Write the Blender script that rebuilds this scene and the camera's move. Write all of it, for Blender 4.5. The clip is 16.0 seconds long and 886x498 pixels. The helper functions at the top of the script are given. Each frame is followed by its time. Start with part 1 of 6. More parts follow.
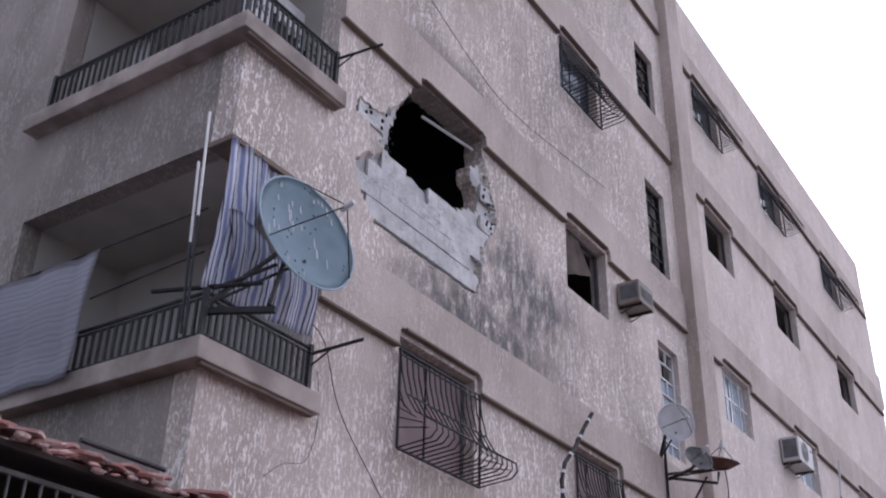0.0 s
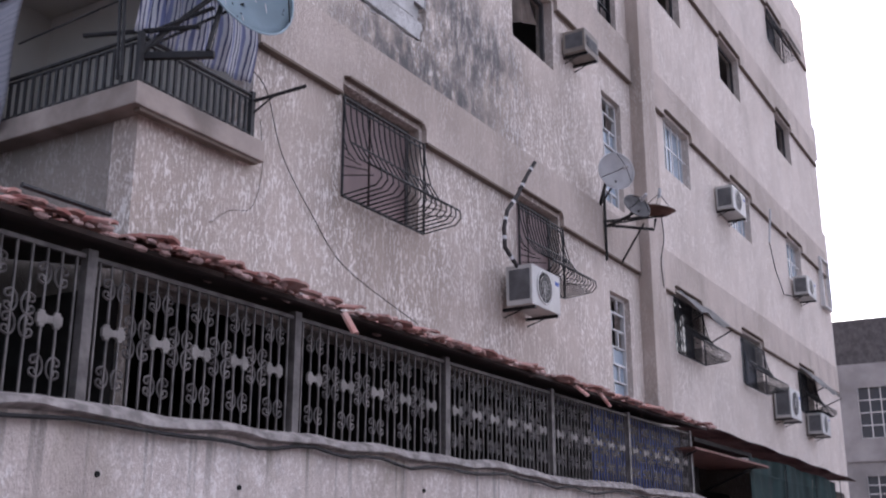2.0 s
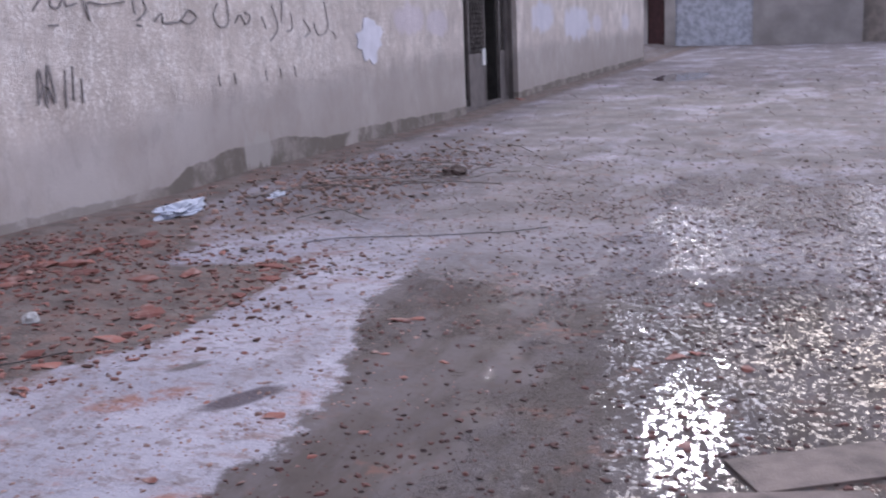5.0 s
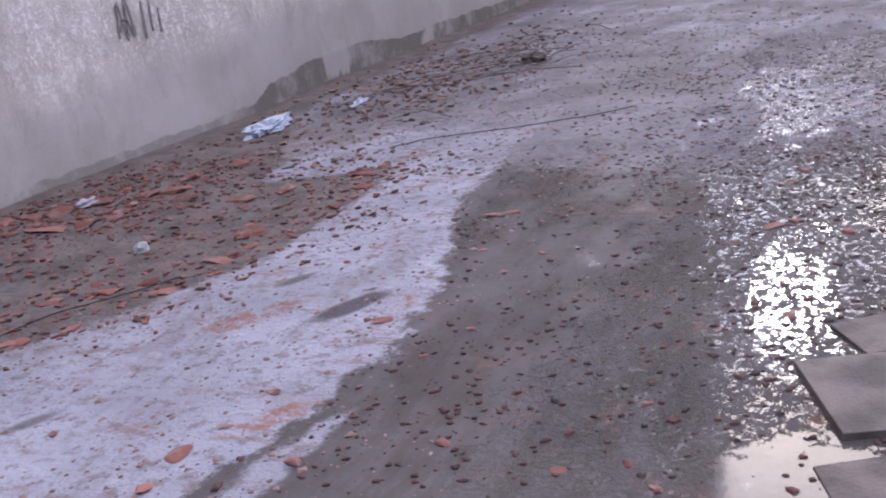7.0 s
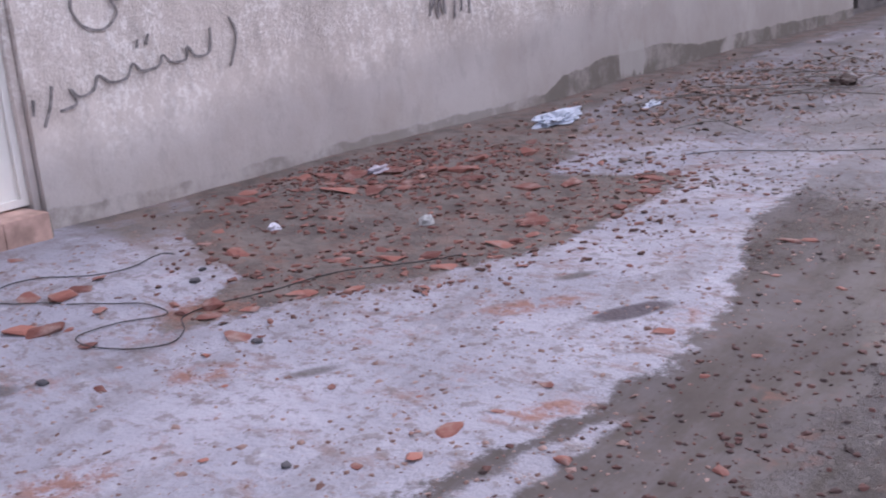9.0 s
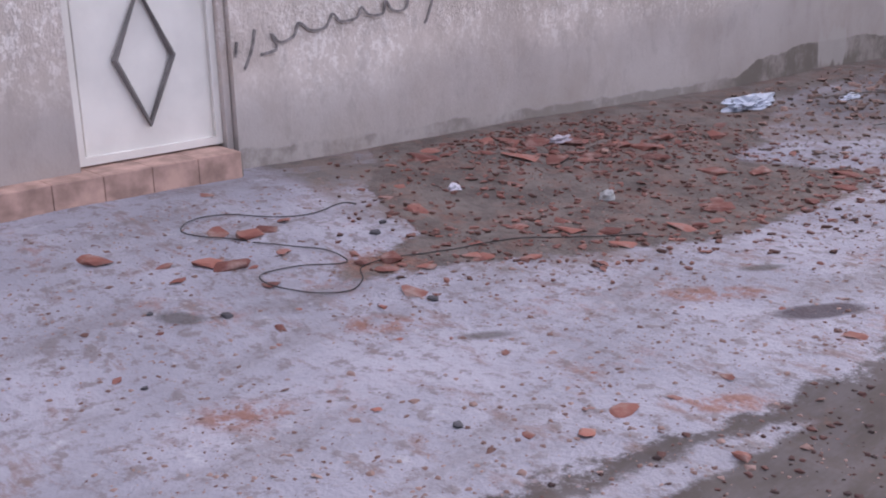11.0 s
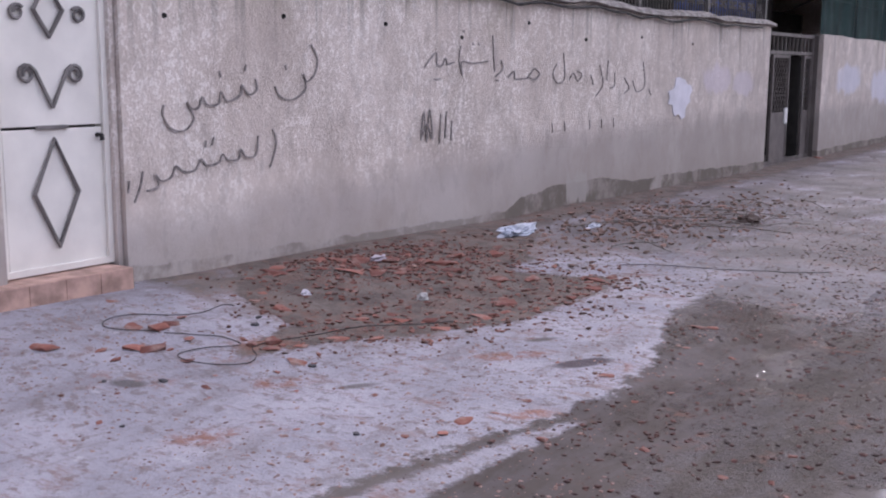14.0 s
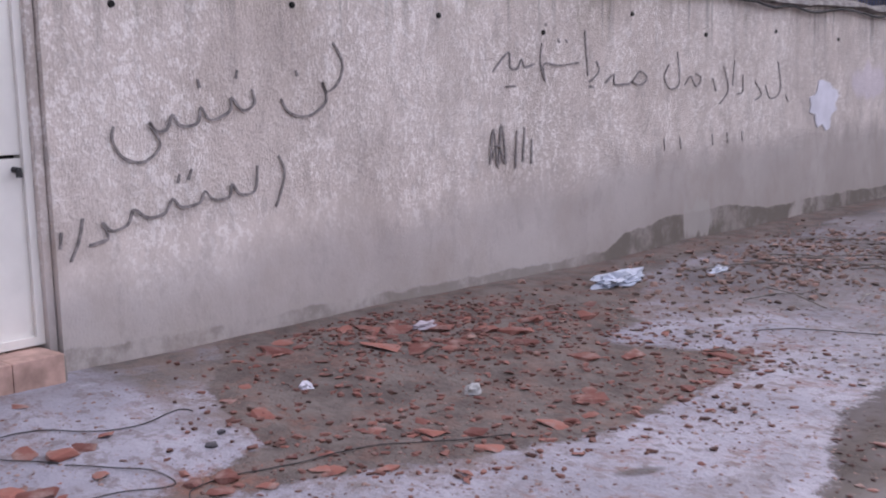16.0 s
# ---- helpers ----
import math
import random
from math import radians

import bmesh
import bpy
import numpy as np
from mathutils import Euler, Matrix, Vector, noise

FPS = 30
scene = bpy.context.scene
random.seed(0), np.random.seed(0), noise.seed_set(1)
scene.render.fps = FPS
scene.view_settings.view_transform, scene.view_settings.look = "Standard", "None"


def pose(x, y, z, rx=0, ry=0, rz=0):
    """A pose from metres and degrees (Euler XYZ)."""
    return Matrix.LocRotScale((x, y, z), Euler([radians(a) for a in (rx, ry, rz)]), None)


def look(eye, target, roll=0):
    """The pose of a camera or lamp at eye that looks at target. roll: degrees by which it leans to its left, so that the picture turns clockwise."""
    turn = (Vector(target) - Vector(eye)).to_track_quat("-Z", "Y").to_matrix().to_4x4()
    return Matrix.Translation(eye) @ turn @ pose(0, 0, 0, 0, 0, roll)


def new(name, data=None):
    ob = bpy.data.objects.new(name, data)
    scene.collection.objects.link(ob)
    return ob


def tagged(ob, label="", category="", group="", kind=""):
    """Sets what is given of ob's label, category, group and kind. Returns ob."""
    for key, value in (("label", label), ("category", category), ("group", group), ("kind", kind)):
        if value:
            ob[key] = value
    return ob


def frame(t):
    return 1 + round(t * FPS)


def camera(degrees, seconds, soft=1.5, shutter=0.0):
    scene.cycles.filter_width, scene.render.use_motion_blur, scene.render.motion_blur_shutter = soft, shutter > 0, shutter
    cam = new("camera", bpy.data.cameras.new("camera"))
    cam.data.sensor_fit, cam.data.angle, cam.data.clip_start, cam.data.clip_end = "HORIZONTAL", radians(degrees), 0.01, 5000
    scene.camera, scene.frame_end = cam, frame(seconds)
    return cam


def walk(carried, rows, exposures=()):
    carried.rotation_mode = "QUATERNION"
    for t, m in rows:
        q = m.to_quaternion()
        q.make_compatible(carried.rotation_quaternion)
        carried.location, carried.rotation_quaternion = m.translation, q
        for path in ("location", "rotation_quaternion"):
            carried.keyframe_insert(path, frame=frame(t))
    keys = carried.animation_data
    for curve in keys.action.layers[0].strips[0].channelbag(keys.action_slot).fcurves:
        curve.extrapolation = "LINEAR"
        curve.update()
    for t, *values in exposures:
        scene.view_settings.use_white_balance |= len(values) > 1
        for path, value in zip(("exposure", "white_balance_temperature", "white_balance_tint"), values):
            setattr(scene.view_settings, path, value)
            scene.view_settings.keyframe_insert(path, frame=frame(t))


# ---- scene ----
# ---- camera ----
cam = camera(44.89, 16.0, soft=2.0, shutter=0.3)
ROWS = [
    (0, 0.000, -0.000, 1.384, 119.05, -1.36, 33.65),
    (0.5, -0.028, 0.025, 1.385, 116.58, -1.61, 32.50),
    (1, -0.030, 0.017, 1.395, 113.75, -1.58, 31.43),
    (1.5, -0.033, 0.024, 1.362, 109.70, -0.86, 30.99),
    (2, -0.042, 0.038, 1.340, 106.06, -0.03, 30.90),
    (2.5, -0.053, 0.053, 1.330, 102.79, 0.30, 30.13),
    (3, -0.024, 0.038, 1.295, 97.54, 0.69, 29.96),
    (3.5, -0.072, 0.075, 1.255, 88.35, 0.95, 29.94),
    (4, -0.074, 0.082, 1.270, 84.39, 1.27, 29.92),
    (4.5, -0.026, 0.101, 1.258, 81.19, 1.95, 26.86),
    (4.7, 0.010, 0.100, 1.257, 79.61, 1.98, 23.29),
    (5.22, 0.023, 0.105, 1.255, 77.22, 3.23, 17.17),
    (5.75, 0.028, 0.116, 1.253, 74.70, 5.88, 16.18),
    (6.28, 0.029, 0.120, 1.255, 72.80, 8.44, 18.23),
    (6.8, 0.030, 0.107, 1.264, 72.28, 9.37, 21.27),
    (7, 0.035, 0.060, 1.290, 72.60, 9.08, 22.35),
    (7.5, 0.004, 0.052, 1.287, 72.63, 7.69, 26.48),
    (8, -0.028, 0.056, 1.288, 72.61, 6.18, 29.97),
    (8.5, -0.074, 0.046, 1.293, 73.87, 4.99, 33.85),
    (9, -0.111, 0.041, 1.293, 74.19, 4.47, 37.67),
    (9.5, -0.173, 0.025, 1.290, 73.47, 3.99, 41.61),
    (9.7, -0.195, 0.017, 1.285, 73.34, 3.75, 43.46),
    (10.22, -0.204, 0.010, 1.283, 73.18, 3.05, 46.81),
    (10.75, -0.207, 0.001, 1.282, 73.06, 1.81, 47.63),
    (11.28, -0.208, -0.006, 1.284, 73.04, 0.36, 46.67),
    (11.8, -0.207, -0.008, 1.288, 73.14, -0.99, 44.64),
    (12, -0.205, -0.004, 1.299, 73.28, -1.89, 43.76),
    (12.5, -0.014, -0.246, 1.371, 74.48, -0.76, 41.59),
    (13, 0.254, -0.745, 1.398, 76.73, -1.06, 39.15),
    (13.5, 0.450, -1.351, 1.425, 79.04, -1.89, 36.21),
    (14, 0.469, -1.371, 1.417, 80.50, -0.35, 34.59),
    (14.5, 0.446, -1.373, 1.411, 81.69, 0.00, 33.57),
    (15, 0.308, -1.058, 1.393, 82.61, 0.98, 34.72),
    (15.5, -0.012, -0.283, 1.305, 82.95, 1.34, 38.01),
    (16, -0.409, 0.379, 1.322, 81.60, 1.26, 40.84),
]
EXPO = [(t, s, k, 19) for t, s, k in ((0.0, 0.05, 5900), (1.0, 0.03, 5900), (2.0, 0.12, 5900), (3.0, 0.33, 5950), (3.5, 0.34, 5950), (4.5, 0.24, 5850), (7.0, 0.29, 5680), (9.0, 0.38, 5880), (11.8, 0.17, 6000), (12.5, 0.20, 6000), (13.5, 0.20, 6000), (16.0, 0.26, 6080))]
walk(cam, [(t, pose(x, y, z, rx, ry, rz)) for t, x, y, z, rx, ry, rz in ROWS], EXPO)

# ---- world and sun ----
SUN_EL, SUN_AZ = 22.0, 6.5   # degrees; azimuth measured from +y towards -x
world = bpy.data.worlds.new("world")
scene.world = world
world.use_nodes = True
wn, wl = world.node_tree.nodes, world.node_tree.links
wn.clear()
w_out = wn.new("ShaderNodeOutputWorld")
w_bg = wn.new("ShaderNodeBackground")
w_sky = wn.new("ShaderNodeTexSky")
w_sky.sky_type, w_sky.sun_disc = "NISHITA", False
w_sky.sun_elevation, w_sky.sun_rotation = radians(SUN_EL), radians(-SUN_AZ)
w_sky.dust_density = 2.5
w_co = wn.new("ShaderNodeTexCoord")
w_map = wn.new("ShaderNodeMapping")
w_map.inputs["Scale"].default_value = (1.0, 1.0, 2.6)
w_noise = wn.new("ShaderNodeTexNoise")
w_noise.inputs["Scale"].default_value, w_noise.inputs["Detail"].default_value = 3.2, 6.0
w_ramp = wn.new("ShaderNodeValToRGB")
w_ramp.color_ramp.elements[0].position, w_ramp.color_ramp.elements[1].position = 0.38, 0.56
w_mix = wn.new("ShaderNodeMix")
w_mix.data_type = "RGBA"
w_sc = wn.new("ShaderNodeVectorMath")
w_sc.operation = "SCALE"
w_sc.inputs["Scale"].default_value = 0.11
wl.new(w_co.outputs["Generated"], w_map.inputs["Vector"])
wl.new(w_map.outputs["Vector"], w_noise.inputs["Vector"])
wl.new(w_noise.outputs["Fac"], w_ramp.inputs["Fac"])
wl.new(w_sky.outputs["Color"], w_sc.inputs[0])
wl.new(w_ramp.outputs["Color"], w_mix.inputs[0])
wl.new(w_sc.outputs["Vector"], w_mix.inputs[6])
# the cloud brightens smoothly towards the veiled sun
w_dot = wn.new("ShaderNodeVectorMath")
w_dot.operation = "DOT_PRODUCT"
w_dot.inputs[1].default_value = (-math.sin(radians(SUN_AZ)) * math.cos(radians(SUN_EL)), math.cos(radians(SUN_AZ)) * math.cos(radians(SUN_EL)), math.sin(radians(SUN_EL)))
wl.new(w_co.outputs["Generated"], w_dot.inputs[0])
w_rng = wn.new("ShaderNodeMapRange")
w_rng.inputs["From Min"].default_value, w_rng.inputs["From Max"].default_value = -1.0, 1.0
w_rng.inputs["To Min"].default_value, w_rng.inputs["To Max"].default_value = 0.20, 1.85
wl.new(w_dot.outputs["Value"], w_rng.inputs["Value"])
w_cloud = wn.new("ShaderNodeVectorMath")
w_cloud.operation = "SCALE"
w_cloud.inputs[0].default_value = (0.98, 0.97, 1.04)
wl.new(w_rng.outputs["Result"], w_cloud.inputs["Scale"])
wl.new(w_cloud.outputs["Vector"], w_mix.inputs[7])
wl.new(w_mix.outputs[2], w_bg.inputs["Color"])
w_bg.inputs["Strength"].default_value = 1.5
wl.new(w_bg.outputs["Background"], w_out.inputs["Surface"])
sun_data = bpy.data.lights.new("sun", "SUN")
sun_data.energy, sun_data.angle, sun_data.color = 1.1, radians(4), (1.0, 0.95, 0.88)
sun = new("sun", sun_data)
sun.matrix_world = look((0, 0, 30), (30 * math.sin(radians(SUN_AZ)), -30 * math.cos(radians(SUN_AZ)), 30 - 30 * math.tan(radians(SUN_EL))))


# ---- materials ----
class Nodes:
    """A node material under construction."""

    def __init__(self, name, rough=0.8, metal=0.0):
        self.mat = bpy.data.materials.new(name)
        self.mat.use_nodes = True
        self.t = self.mat.node_tree
        self.bsdf = self.t.nodes["Principled BSDF"]
        self.bsdf.inputs["Roughness"].default_value = rough
        self.bsdf.inputs["Specular IOR Level"].default_value = 0.35
        self.bsdf.inputs["Metallic"].default_value = metal
        self.pos = self.t.nodes.new("ShaderNodeNewGeometry").outputs["Position"]

    def link(self, a, b):
        self.t.links.new(a, b)

    def set(self, socket, value):
        if hasattr(value, "node"):
            self.link(value, socket)
        else:
            socket.default_value = value

    def moved(self, scale=(1, 1, 1), source=None):
        m = self.t.nodes.new("ShaderNodeMapping")
        m.inputs["Scale"].default_value = scale
        self.link(source or self.pos, m.inputs["Vector"])
        return m.outputs["Vector"]

    def noise(self, scale, detail=5.0, stretch=(1, 1, 1), rough=0.55, source=None):
        n = self.t.nodes.new("ShaderNodeTexNoise")
        n.inputs["Scale"].default_value = scale
        n.inputs["Detail"].default_value = detail
        n.inputs["Roughness"].default_value = rough
        self.link(self.moved(stretch, source), n.inputs["Vector"])
        return n.outputs["Fac"]

    def ramp(self, fac, a, b):
        m = self.t.nodes.new("ShaderNodeMapRange")
        m.interpolation_type = "SMOOTHSTEP"
        self.set(m.inputs["Value"], fac)
        m.inputs["From Min"].default_value, m.inputs["From Max"].default_value = a, b
        return m.outputs["Result"]

    def math(self, op, a, b=0.0):
        m = self.t.nodes.new("ShaderNodeMath")
        m.operation = op
        self.set(m.inputs[0], a)
        self.set(m.inputs[1], b)
        return m.outputs[0]

    def mix(self, fac, a, b):
        m = self.t.nodes.new("ShaderNodeMix")
        m.data_type = "RGBA"
        self.set(m.inputs[0], fac)
        self.set(m.inputs[6], (*a, 1) if isinstance(a, tuple) else a)
        self.set(m.inputs[7], (*b, 1) if isinstance(b, tuple) else b)
        return m.outputs[2]

    def xyz(self, source=None):
        s = self.t.nodes.new("ShaderNodeSeparateXYZ")
        self.link(source or self.pos, s.inputs[0])
        return s.outputs

    def random(self):
        return self.t.nodes.new("ShaderNodeObjectInfo").outputs["Random"]

    def island(self):
        return self.t.nodes.new("ShaderNodeNewGeometry").outputs["Random Per Island"]

    def color(self, value):
        self.set(self.bsdf.inputs["Base Color"], (*value, 1) if isinstance(value, tuple) else value)
        return self

    def rough(self, value):
        self.set(self.bsdf.inputs["Roughness"], value)
        return self

    def bump(self, height, strength=0.5, distance=0.01):
        b = self.t.nodes.new("ShaderNodeBump")
        b.inputs["Strength"].default_value, b.inputs["Distance"].default_value = strength, distance
        self.link(height, b.inputs["Height"])
        self.link(b.outputs["Normal"], self.bsdf.inputs["Normal"])
        return self


def simple(name, col, rough=0.7, metal=0.0, vary=0.25, scale=6.0, bump=0.2):
    """A material with grain and blotches round one colour."""
    n = Nodes(name, rough, metal)
    a = tuple(c * (1 - vary) for c in col)
    b = tuple(min(1, c * (1 + vary)) for c in col)
    n.color(n.mix(n.ramp(n.noise(scale), 0.3, 0.7), a, b))
    return n.bump(n.noise(scale * 14), bump, 0.004).mat


def plaster(name, dark, light, streak=(0.62, 0.6, 0.58), scale=1.0, bright=0.6, tall=1.0, patch=(0.36, 0.60)):
    """Rough thrown plaster with pale ridges drawn downwards, and stains."""
    n = Nodes(name, 0.92)
    fine = n.math("ADD", n.math("MULTIPLY", n.noise(38 * scale, 5, (1, 1, 0.42 * tall), 0.66), 0.62), n.math("MULTIPLY", n.noise(15 * scale, 5, (1, 1, 0.26 * tall), 0.66), 0.38))
    rough = n.noise(80 * scale, 3, (1, 1, 0.6))
    big = n.noise(0.55, 5)
    wash = n.noise(2.2, 4, (1, 1, 0.22))
    col = n.mix(n.ramp(big, 0.3, 0.7), dark, light)
    col = n.mix(n.math("MULTIPLY", n.ramp(wash, 0.42, 0.7), 0.35), col, tuple(c * 0.72 for c in dark))
    ridges = n.math("MULTIPLY", n.ramp(fine, 0.505, 0.555), n.ramp(n.noise(1.5, 6, (1, 1, 0.6), 0.7), *patch))
    col = n.mix(n.math("MULTIPLY", ridges, bright), col, streak)
    n.color(col)
    h = n.math("ADD", n.math("MULTIPLY", fine, 1.0), n.math("MULTIPLY", rough, 0.45))
    return n.bump(h, 0.9, 0.02)


M = {}
def facade_material():
    """The facade's plaster, sooty and scorched round the shell hole, with damp runs."""
    m = plaster("rough_plaster", (0.41, 0.343, 0.292), (0.59, 0.502, 0.44), (0.90, 0.845, 0.80), 1.05, 0.82, 1.0, (0.30, 0.58))
    x, y, z = m.xyz()
    col = m.bsdf.inputs["Base Color"].links[0].from_socket
    wob = m.math("MULTIPLY", m.math("SUBTRACT", m.noise(1.6, 5, rough=0.65), 0.5), 1.1)

    def blot(cy, cz, ry, rz, lo=0.35):
        a = m.math("DIVIDE", m.math("SUBTRACT", y, cy), ry)
        b = m.math("DIVIDE", m.math("SUBTRACT", z, cz), rz)
        r = m.math("ADD", m.math("SQRT", m.math("ADD", m.math("MULTIPLY", a, a), m.math("MULTIPLY", b, b))), wob)
        return m.ramp(r, 1.25, lo)

    soot_and_shade = m.math("MAXIMUM", blot(8.1, 8.75, 1.1, 0.55), blot(7.35, 7.1, 0.75, 0.65))
    scorch = m.math("MULTIPLY", m.math("MAXIMUM", blot(9.5, 6.85, 1.35, 0.85), blot(8.7, 6.1, 1.9, 0.40)), m.ramp(m.noise(6, 6, (1, 1, 0.5), 0.7), 0.30, 0.60))
    col = m.mix(m.math("MULTIPLY", scorch, 0.9), col, (0.10, 0.10, 0.105))
    col = m.mix(m.math("MULTIPLY", soot_and_shade, 0.72), col, (0.075, 0.068, 0.065))
    soil = m.math("MULTIPLY", m.ramp(m.noise(0.8, 5, (1, 1, 0.35)), 0.5, 0.75), 0.25)
    col = m.mix(soil, col, (0.19, 0.165, 0.15))
    # the far half of the front is lightened to paint in bright haze
    far_haze = m.ramp(m.math("ADD", y, m.math("MULTIPLY", wob, 3.0)), 10.5, 17.0)
    m.color(m.mix(m.math("MULTIPLY", far_haze, 0.42), col, (0.74, 0.655, 0.59)))
    return m.mat


M["facade"] = facade_material()
# darker copy of the facade plaster, with the side wall's shade painted in
M["side"] = plaster("shaded_side_plaster", (0.22, 0.192, 0.168), (0.33, 0.288, 0.256), (0.52, 0.48, 0.45), 1.05, 0.45).mat
M["band"] = plaster("band_plaster", (0.40, 0.335, 0.288), (0.56, 0.475, 0.418), (0.78, 0.72, 0.67), 1.1, 0.36, 1.0, (0.32, 0.62)).mat
M["slab"] = simple("grimy_slab", (0.31, 0.262, 0.232), 0.92, vary=0.35, scale=2.2, bump=0.4)
# dark brown for the lintel edges and for painted shadow lines
M["lip"] = simple("lip_and_shade_line", (0.17, 0.13, 0.105), 0.9, vary=0.2, scale=3)
M["inner"] = simple("inner_plaster", (0.42, 0.40, 0.36), 0.9, vary=0.12, scale=1.2)
# near black, standing for shade inside the rooms and the splinter pits
M["soot_and_shade"] = simple("soot_and_shade", (0.02, 0.019, 0.018), 0.95, vary=0.4, scale=3)
M["raw"] = simple("raw_block", (0.45, 0.44, 0.43), 0.95, vary=0.2, scale=4, bump=0.6)
M["iron"] = simple("dark_iron", (0.022, 0.021, 0.022), 0.55, 0.3, vary=0.35, scale=9)
M["rail"] = simple("grey_iron", (0.125, 0.112, 0.106), 0.6, 0.1, vary=0.4, scale=9)
M["white"] = simple("white_paint", (0.62, 0.61, 0.60), 0.6, vary=0.12, scale=4)
M["glass"] = Nodes("window_glass", 0.08).color((0.05, 0.06, 0.075)).mat
M["concrete"] = simple("concrete", (0.24, 0.21, 0.19), 0.92, vary=0.22, scale=3, bump=0.4)


# ---- helpers of this scene ----
def obj(name, bm, mat, parent=None, label="", smooth=False):
    me = bpy.data.meshes.new(name)
    bm.to_mesh(me)
    bm.free()
    for m in (mat if isinstance(mat, (list, tuple)) else [mat]):
        me.materials.append(m)
    if smooth:
        me.polygons.foreach_set("use_smooth", [True] * len(me.polygons))
    ob = new(name, me)
    if parent:
        ob.parent = parent
        ob.matrix_parent_inverse = Matrix.Translation(-parent.matrix_basis.translation)
    if label:
        ob["label"] = label
    return ob


def part(name, bm, mat, parent, label="", smooth=False):
    """One mesh as a part of a thing, in the thing's own coordinates."""
    ob = obj(name, bm, mat, None, label, smooth)
    ob.parent = parent
    return ob


def thing(name, at, label, category, group="", kind=""):
    ob = new(name)
    ob.matrix_basis = at if isinstance(at, Matrix) else Matrix.Translation(at)
    return tagged(ob, label, category, group, kind)


def add_box(bm, lo, hi, bevel=0.0, m=None):
    lo, hi = Vector(lo), Vector(hi)
    mat = Matrix.Translation((lo + hi) / 2) @ Matrix.Diagonal((*(hi - lo), 1))
    r = bmesh.ops.create_cube(bm, size=1, matrix=(m @ mat) if m else mat)
    if bevel:
        ed = {e for v in r["verts"] for e in v.link_edges}
        bmesh.ops.bevel(bm, geom=list(ed), offset=bevel, segments=2, affect="EDGES", profile=0.6)
    return bm


def box(lo, hi, bevel=0.0):
    return add_box(bmesh.new(), lo, hi, bevel)


def add_tube(bm, pts, r, n=6, closed=False):
    """A round bar along a polyline."""
    pts = [Vector(p) for p in pts]
    rings, k = [], len(pts)
    side = None
    for i, p in enumerate(pts):
        a = pts[(i - 1) % k] if (i or closed) else p
        b = pts[(i + 1) % k] if (i < k - 1 or closed) else p
        d = (b - a).normalized()
        if side is None:
            side = d.orthogonal().normalized()
        side = (side - d * side.dot(d)).normalized()
        up = d.cross(side)
        rr = r[i] if isinstance(r, (list, tuple)) else r
        rings.append([bm.verts.new(p + (side * math.cos(2 * math.pi * j / n) + up * math.sin(2 * math.pi * j / n)) * rr) for j in range(n)])
    for i in range(k if closed else k - 1):
        a, b = rings[i], rings[(i + 1) % k]
        for j in range(n):
            bm.faces.new((a[j], a[(j + 1) % n], b[(j + 1) % n], b[j]))
    if not closed:
        bm.faces.new(rings[0][::-1])
        bm.faces.new(rings[-1])
    return bm


def tube(pts, r, n=6, closed=False):
    return add_tube(bmesh.new(), pts, r, n, closed)


def cuts(lo, hi, extra, fine=()):
    s = {round(lo, 3), round(hi, 3)} | {round(e, 3) for e in extra if lo < e < hi}
    for a, b, d in fine:
        k = max(1, round((b - a) / d))
        s |= {round(a + (b - a) * i / k, 3) for i in range(k + 1)}
    return sorted(s)


def sheet(us, vs, solid, thick, place, jitter=0.0, group=None):
    """A wall of cells in (u, v), open where solid(u, v) is false; place(u, v, depth) gives the point."""
    rng = random.Random(5)
    bm = bmesh.new()
    nu, nv = len(us) - 1, len(vs) - 1
    full = [[solid((us[i] + us[i + 1]) / 2, (vs[j] + vs[j + 1]) / 2) for j in range(nv)] for i in range(nu)]
    vert = {}
    off = {}

    def v(i, j, d):
        key = (i, j, d)
        if key not in vert:
            if (i, j) not in off:
                ju = jitter(us[i], vs[j]) if jitter else 0
                off[(i, j)] = (rng.uniform(-ju, ju), rng.uniform(-ju, ju), rng.uniform(-0.3 * ju, 0))
            a, b, c = off[(i, j)]
            vert[key] = bm.verts.new(place(us[i] + a, vs[j] + b, d * thick + (c if d == 0 else 0)))
        return vert[key]

    for i in range(nu):
        for j in range(nv):
            if not full[i][j]:
                continue
            f = bm.faces.new((v(i, j, 0), v(i + 1, j, 0), v(i + 1, j + 1, 0), v(i, j + 1, 0)))
            if group:
                f.material_index = group((us[i] + us[i + 1]) / 2, (vs[j] + vs[j + 1]) / 2)
            bm.faces.new((v(i, j, 1), v(i, j + 1, 1), v(i + 1, j + 1, 1), v(i + 1, j, 1)))
            for di, dj, a, b in ((-1, 0, (i, j), (i, j + 1)), (1, 0, (i + 1, j + 1), (i + 1, j)), (0, -1, (i + 1, j), (i, j)), (0, 1, (i, j + 1), (i + 1, j + 1))):
                p, q = i + di, j + dj
                if not (0 <= p < nu and 0 <= q < nv) or not full[p][q]:
                    bm.faces.new((v(*a, 0), v(*a, 1), v(*b, 1), v(*b, 0)))
    bmesh.ops.recalc_face_normals(bm, faces=bm.faces)
    return bm


def in_poly(u, v, poly):
    c = False
    for (a, b), (d, e) in zip(poly, poly[1:] + poly[:1]):
        if (b > v) != (e > v) and u < (d - a) * (v - b) / (e - b) + a:
            c = not c
    return c


def step01(a, b, x):
    t = min(1, max(0, (x - a) / (b - a)))
    return t * t * (3 - 2 * t)


# ---- ground ----
WALL_X, FACE_X, CORNER_Y = -4.54, -5.39, 4.86


